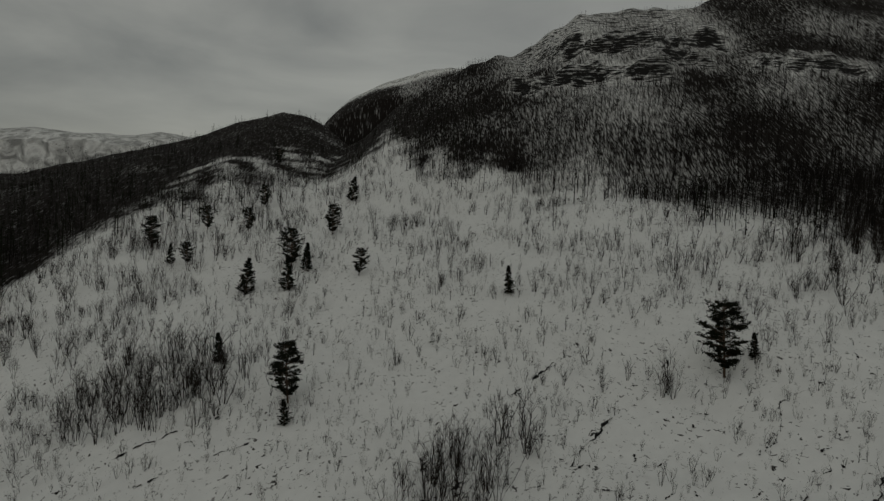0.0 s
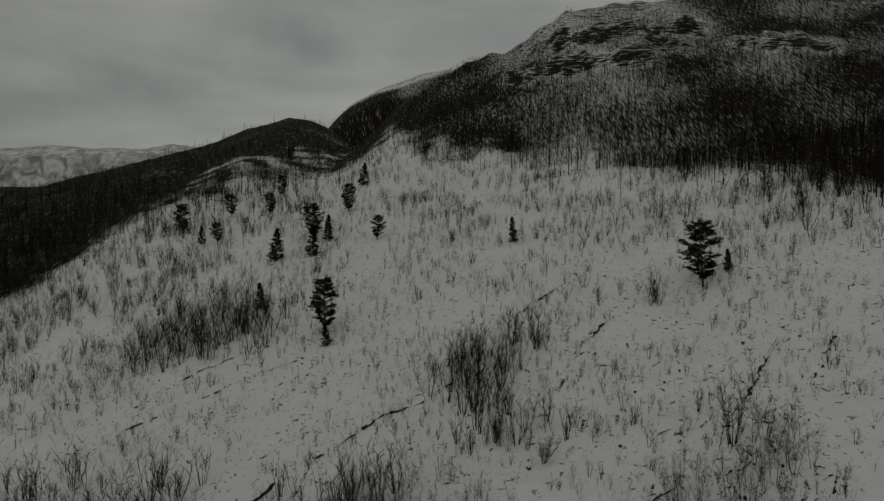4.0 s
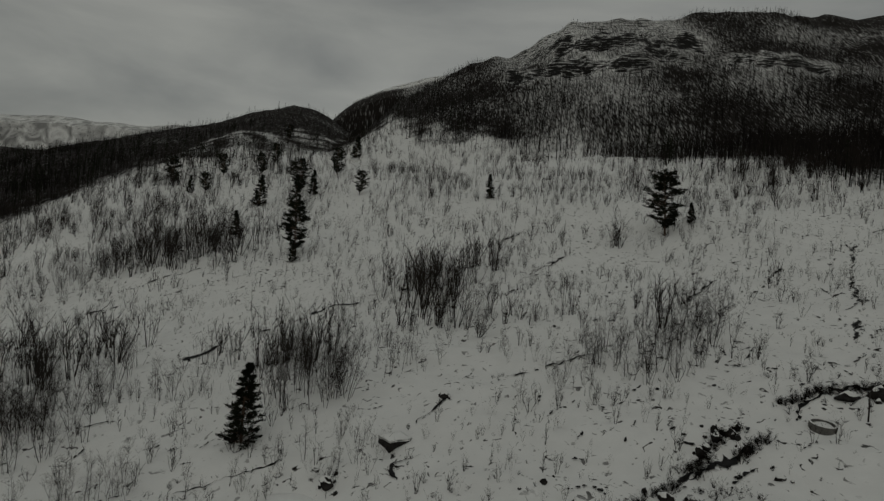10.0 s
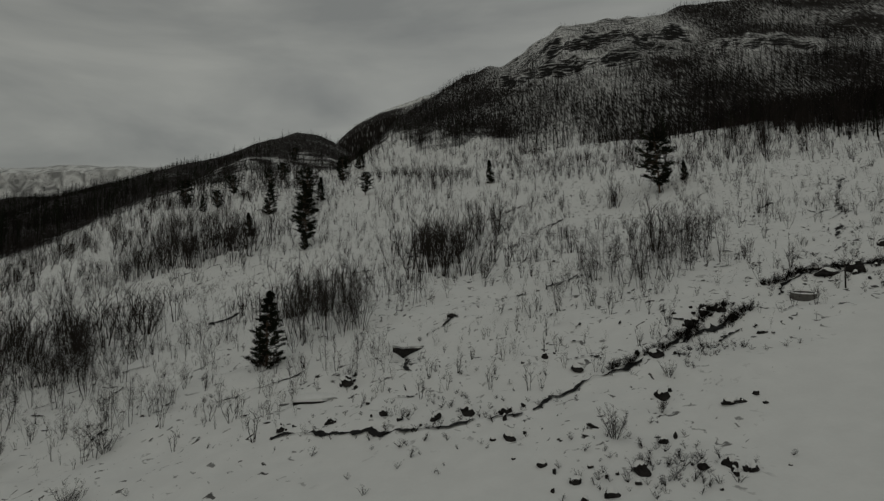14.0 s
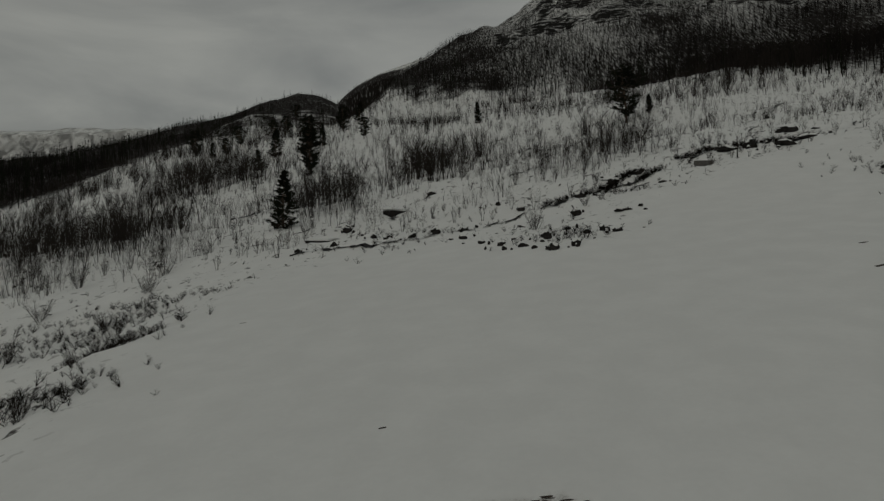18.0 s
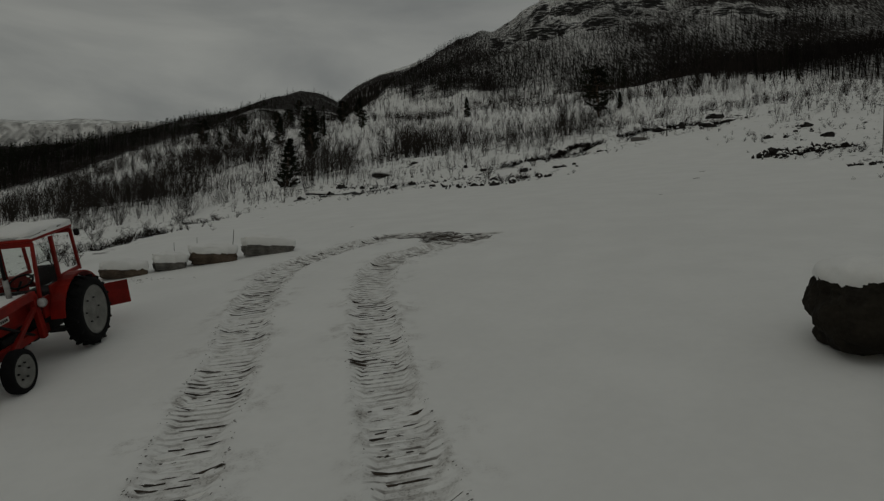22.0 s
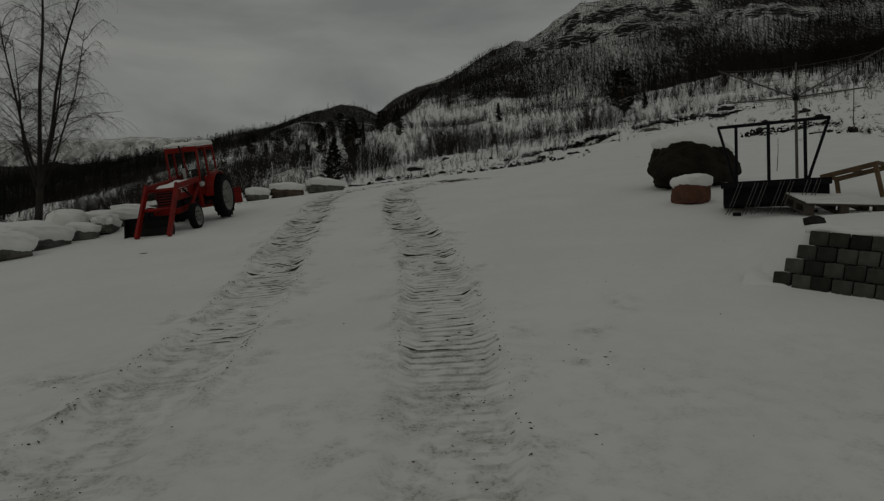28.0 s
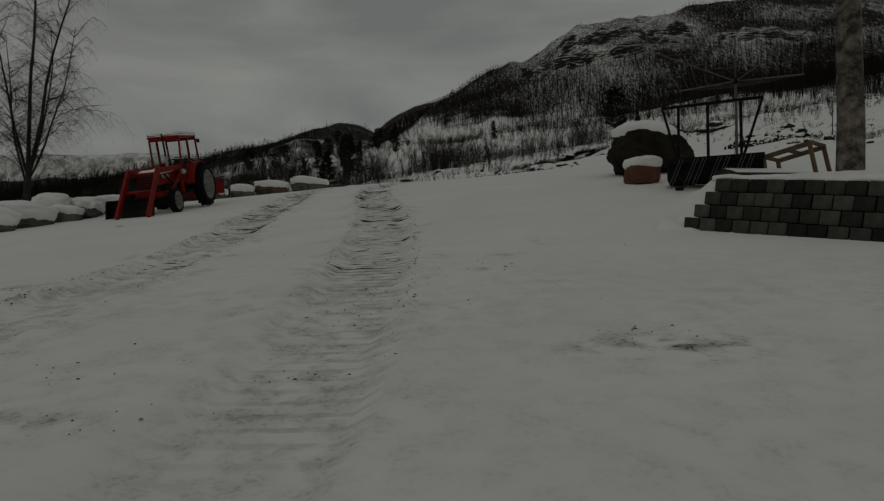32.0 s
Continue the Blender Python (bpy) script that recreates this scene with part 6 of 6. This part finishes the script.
def clothes_dryer():
    x0, y0 = 6.52, -9.75
    g = float(height(x0, y0))
    t = thing("rotary_clothes_dryer", "rotary clothes dryer with raised arms and slack lines, standing in snow", "clothes dryer", at=pose(x0, y0, g))
    hub = -0.02 - g
    part("mast", tube([(0, 0, -0.1), (0, 0, hub + 0.02)], 0.022, 10), M_TINE, t, "grey metal mast")
    part("mast_top", tube([(0, 0, hub), (0.01, 0, hub + 0.55)], 0.014, 8), M_TINE, t)
    part("hub", lathe([(hub - 0.05, 0.03), (hub - 0.05, 0.045), (hub + 0.05, 0.045), (hub + 0.05, 0.03)], 14, "Z"), M_IRON, t)
    tips = []
    for k in range(4):
        a = radians(200 - 90 * k)
        tip = Vector((math.cos(a) * 1.45, math.sin(a) * 1.45, hub + 0.28))
        tips.append(tip)
        part("arm", tube([(0, 0, hub), tuple(tip)], 0.012, 6), M_TINE, t)
    for ring in (0.45, 0.62, 0.80, 0.97):
        for k in range(4):
            a, b = Vector((0, 0, hub)).lerp(tips[k], ring), Vector((0, 0, hub)).lerp(tips[(k + 1) % 4], ring)
            pts = [tuple(a.lerp(b, u) - Vector((0, 0, 0.07 * ring * 4 * u * (1 - u)))) for u in (0, 0.2, 0.4, 0.6, 0.8, 1)]
            part("line", tube(pts, 0.0028, 4), M_TINE, t, "grey slack clothes line")
    return t


clothes_dryer()


def pallet():
    x0, y0 = 6.42, -10.85
    g = float(height(x0, y0))
    t = thing("pallet", "weathered wooden pallet lying in the snow, frost on its boards", "pallet", at=pose(x0, y0, g + 0.03, 13, 3, -12) @ pose(0, 0, 0, 0, 0, 90))
    for k in range(7):
        part("board", solid(-0.53 + 0.177 * k, 0, 0.155, 0.125, 0.92, 0.022, 0.004), M_PALLET, t)
        part("board_snow", solid(-0.53 + 0.177 * k, 0.0, 0.175, 0.115, 0.88, 0.018, 0.006), M_SNOW, t, "thin snow on the board")
    for v in (-0.40, 0, 0.40):
        part("runner", solid(0, v, 0.13, 1.2, 0.10, 0.022, 0.004), M_PALLET, t)
        for u in (-0.53, 0, 0.53):
            part("block", solid(u, v, 0.075, 0.14, 0.10, 0.09, 0.006), M_PALLET, t)
        part("foot_board", solid(0, v, 0.018, 1.2, 0.10, 0.022, 0.004), M_PALLET, t)
    return t


pallet()


def trestle():
    x0, y0 = 7.62, -9.45
    g = float(height(x0, y0))
    t = thing("wooden_trestle", "low wooden trestle frame leaning askew in the snow", "trestle", at=pose(x0, y0, g + 0.10, 0, -8, -52) @ Matrix.Diagonal((0.80, 0.80, 0.80, 1)))
    part("side_rail", beam((-0.52, -0.30, 0.44), (0.52, -0.30, 0.44), 0.07, 0.09), M_WOOD, t)
    part("side_rail", beam((-0.52, 0.30, 0.44), (0.52, 0.30, 0.44), 0.07, 0.09), M_WOOD, t)
    for u in (-0.50, 0.0, 0.50):
        part("cross_rail", beam((u, -0.30, 0.46), (u, 0.30, 0.46), 0.07, 0.06), M_WOOD, t)
    for u in (-0.48, 0.48):
        for v in (-0.30, 0.30):
            part("leg", beam((u * 1.06, v * 1.05, -0.22), (u, v, 0.44), 0.07, 0.07, 0.006, (0, 1, 0)), M_WOOD, t)
    return t


trestle()


# ---- thin poles ----
for x, y, tall, r, lean in [(8.2, -5.4, 0.75, 0.008, 2), (23.2, 17.9, 2.6, 0.03, 1), (20.0, 40.4, 1.6, 0.05, 0), (-4.83, 1.35, 0.75, 0.012, 6), (-6.1, 0.95, 0.6, 0.008, -3), (-5.65, 1.2, 0.65, 0.008, 0)]:
    z = float(height(x, y))
    p = part("marker_stick", tube([(0, 0, -0.1), (0.01, 0, tall * 0.6), (0.0, 0.01, tall)], r, 6, r * 0.6), M_BARK)
    p.matrix_basis = pose(x, y, z, lean, lean)
    tagged(p, "thin upright wooden stick standing in the snow", "stick", "marker sticks")
bm = tube([(-0.16, 0, 0.05), (0.16, 0.03, 0.07)], 0.035, 8)
p = tagged(part("wood_scrap", bm, M_PALLET), "short piece of dark wood lying on the snow", "wood scrap")
p.matrix_basis = pose(6.9, -8.4, float(height(6.9, -8.4)), 0, 0, -10)
p = tagged(part("small_stone", stone_mesh(91, (0.11, 0.07, 0.07), sub=2), M_ROCK), "small dark stone lying on the snow above the wall", "stone")
p.matrix_basis = pose(5.0, -13.2, float(height(5.0, -13.2)) - 0.01)

# splinters of split wood by the birch
chip = solid(0, 0, 0.01, 0.15, 0.03, 0.02, 0.005)
chip_mesh = bpy.data.meshes.new("wood_chip")
chip.to_mesh(chip_mesh)
chip.free()
chip_mesh.materials.append(M_WOOD)
for x, y, turn in [(6.05, -13.35, 10), (6.28, -13.28, -35), (6.18, -13.12, 60), (6.45, -13.2, 25), (6.62, -13.02, -15), (6.36, -13.0, 80)]:
    p = tagged(new("wood_chip", chip_mesh), "pale splinter of split wood lying on the snow", "wood chip", "splinters by the birch")
    p.matrix_basis = pose(x, y, float(height(x, y)), 0, 0, turn)

# ---- the two yard birches ----
M_BIRCHBARK = material("white_birch_bark", base=(0.24, 0.215, 0.18), rough=0.9, vary=0.6, scale=7.0, bump=0.7, second=(0.035, 0.03, 0.026), detail=9.0, spec=0.15)


def yard_birch(x, y, tall, seed, thick, label, fork, droop, limbs):
    """limbs: rows of height of the fork, lean to x and y, share of the tree's length, share of its thickness, lift."""
    rnd = random.Random(seed)
    t = thing("birch_tree", label, "birch tree", at=pose(x, y, float(height(x, y)) - 0.05))
    trunk, crown, fine = Sticks(), Sticks(), Sticks()
    tops = []
    stem = wander(rnd, Vector((0, 0, -0.2)), Vector((0.03, 0, 1)), fork, 4, 0.03, 0.02)
    trunk.limb(stem, thick, thick * 0.8, 10)
    for at, lx, ly, ln, th, lift in limbs:
        q = min(at * 4, 3.999)
        p = stem[int(q)].lerp(stem[int(q) + 1], q - int(q))
        pts = wander(rnd, p, Vector((lx, ly, 1)), (tall - fork) * ln, 8, 0.09, lift)
        trunk.limb(pts, thick * th, thick * 0.07, 7)
        tops.append((pts, th))
    for pts, th in tops:
        for _ in range(int(16 + 14 * th)):
            u = rnd.uniform(0.8, 7.9)
            q = int(u)
            p = pts[q].lerp(pts[q + 1], u - q)
            a = rnd.uniform(0, 6.283)
            ln = tall * rnd.uniform(0.10, 0.24) * (1.1 - u / 12)
            bp = wander(rnd, p, Vector((math.cos(a), math.sin(a), 1.1)), ln, 6, 0.22, -0.10)
            crown.limb(bp, thick * 0.11, thick * 0.03, 4)
            for _ in range(10):
                c, v = rnd.uniform(0, 6.283), rnd.randint(2, 6)
                tp = wander(rnd, bp[v], Vector((math.cos(c), math.sin(c), 0.2)), ln * rnd.uniform(0.3, 0.6), 4, 0.25, -droop)
                fine.limb(tp, thick * 0.036, thick * 0.016, 3)
                for _ in range(4):
                    e = rnd.uniform(0, 6.283)
                    fp = wander(rnd, tp[rnd.randint(1, 4)], Vector((math.cos(e), math.sin(e), -0.3)), ln * rnd.uniform(0.18, 0.36), 3, 0.2, -droop)
                    fine.limb(fp, thick * 0.020, thick * 0.010, 3)
    new("trunk", trunk.mesh("trunk", M_BIRCHBARK if seed == 2 else M_BARK)).parent = t
    for nm, bundle, mat in (("crown", crown, M_BARK), ("fine_crown", fine, M_TWIG)):
        ob = tagged(new(nm, bundle.mesh(nm, mat)), kind="stuff")
        ob.parent = t
    return t


yard_birch(-9.80, -4.70, 8.8, 1, 0.10, "tall bare birch with drooping twigs behind the field wall", 1.5, 0.30,
           [(1.0, -0.05, 0.05, 1.0, 0.60, 0.07), (0.95, 0.13, 0.0, 0.95, 0.52, 0.07), (1.0, -0.32, -0.05, 0.75, 0.40, 0.10), (0.8, -0.55, 0.15, 0.62, 0.34, 0.09), (0.9, 0.34, 0.2, 0.62, 0.30, 0.10), (0.95, 0.05, 0.35, 0.7, 0.34, 0.07)])
yard_birch(6.85, -12.3, 7.6, 2, 0.16, "pale-barked birch growing on the terrace above the block wall", 4.0, 0.2,
           [(1.0, 0.02, 0.05, 1.0, 0.7, 0.06), (1.0, 0.22, -0.10, 0.85, 0.5, 0.06), (0.75, -0.26, 0.1, 0.7, 0.42, 0.06)])

# ---- the block wall (pieces last) ----
M_BLOCK = material("grey_concrete_block", base=(0.085, 0.084, 0.074), spec=0.15, rough=0.9, vary=0.5, scale=6.0, bump=0.5, dist=0.01)
bn, bl = M_BLOCK.node_tree.nodes, M_BLOCK.node_tree.links
b_info, b_map, b_mul = bn.new("ShaderNodeObjectInfo"), bn.new("ShaderNodeMapRange"), bn.new("ShaderNodeMixRGB")
b_map.inputs["To Min"].default_value, b_map.inputs["To Max"].default_value = 0.25, 1.2
b_mul.blend_type, b_mul.inputs["Fac"].default_value = "MULTIPLY", 1.0
b_ramp = next(n for n in bn if n.type == "VALTORGB")
bl.new(b_info.outputs["Random"], b_map.inputs["Value"])
bl.new(b_ramp.outputs["Color"], b_mul.inputs["Color1"])
bl.new(b_map.outputs["Result"], b_mul.inputs["Color2"])
bl.new(b_mul.outputs["Color"], bn["Principled BSDF"].inputs["Base Color"])
BW, BH = 0.170, 0.142
wall = thing("block_wall", "low stepped retaining wall of grey concrete blocks under snow", "wall", at=pose(4.73, -13.66, -2.365, 0, 8, -43.8))
block_meshes = []
for k in range(4):
    bm = solid(0, 0, 0, BW - 0.010, 0.20, BH - 0.008, 0.012)
    for v in bm.verts:
        v.co += Vector((0.004, 0.004, 0.004)) * noise.noise(v.co * 30 + Vector((k * 9, 0, 0)))
    me = bpy.data.meshes.new("block")
    bm.to_mesh(me)
    bm.free()
    me.materials.append(M_BLOCK)
    block_meshes.append(me)
for row in range(6):
    for col in range(20):
        b = new("block", block_meshes[rnd.randint(0, 3)])
        b.parent = wall
        b.matrix_basis = pose(BW * (col + 0.5) - 0.08 * row, 0.10 - 0.035 * row + rnd.uniform(-0.006, 0.006), -BH * (row + 0.5), rnd.uniform(-1, 1), rnd.uniform(-0.6, 0.6), rnd.uniform(-1.5, 1.5))
cap = bmesh.new()
box(cap, 1.7, 0.20, 0.005, 3.5, 0.34, 0.05)
bmesh.ops.subdivide_edges(cap, edges=[e for e in cap.edges if abs((e.verts[0].co - e.verts[1].co).x) > 1], cuts=50)
bmesh.ops.subdivide_edges(cap, edges=[e for e in cap.edges if abs((e.verts[0].co - e.verts[1].co).y) > 0.2], cuts=3)
for v in cap.verts:
    v.co.z += 0.03 * noise.noise(v.co * 4) + (0.02 if abs(v.co.y - 0.20) < 0.12 and v.co.z > 0.02 else 0)
    v.co.y += 0.03 * noise.noise(v.co * 5 + Vector((3, 0, 0)))
for f in cap.faces:
    f.smooth = True
part("wall_snow", cap, M_SNOW, wall, "soft snow lying along the top")
# snow drifted unevenly against the wall's foot
foot = bmesh.new()
bmesh.ops.create_grid(foot, x_segments=60, y_segments=6, size=0.5)
for v in foot.verts:
    u, w = (v.co.x + 0.5) * 3.6 - 0.55, v.co.y + 0.5
    wx, wy = 4.73 + math.cos(radians(-43.8)) * u + math.sin(radians(-43.8)) * (0.22 - 0.55 * w) * -1, -13.66 + math.sin(radians(-43.8)) * u + math.cos(radians(-43.8)) * (0.22 - 0.55 * w)
    lump = 0.06 * max(0.0, 1 - u) + 0.05 - 0.04 * u + 0.14 * max(0.0, noise.noise(Vector((u * 2.6, 3.0, 0)))) + 0.04 * noise.noise(Vector((u * 7, 8.0, w * 3)))
    v.co = Vector((wx, wy, lump * math.sin(min(1.0, (1 - w) * 1.6) * 1.57) - 0.03))
ground_z = height(np.array([v.co.x + 0.69 * -0.35 for v in foot.verts]), np.array([v.co.y - 0.72 * 0.35 for v in foot.verts]))
for v, z in zip(foot.verts, ground_z):
    v.co.z += float(z)
for f in foot.faces:
    f.smooth = True
foot_snow = part("snow_drift", foot, M_SNOW)
tagged(foot_snow, "low drift of snow along the block wall's foot", "snow drift")
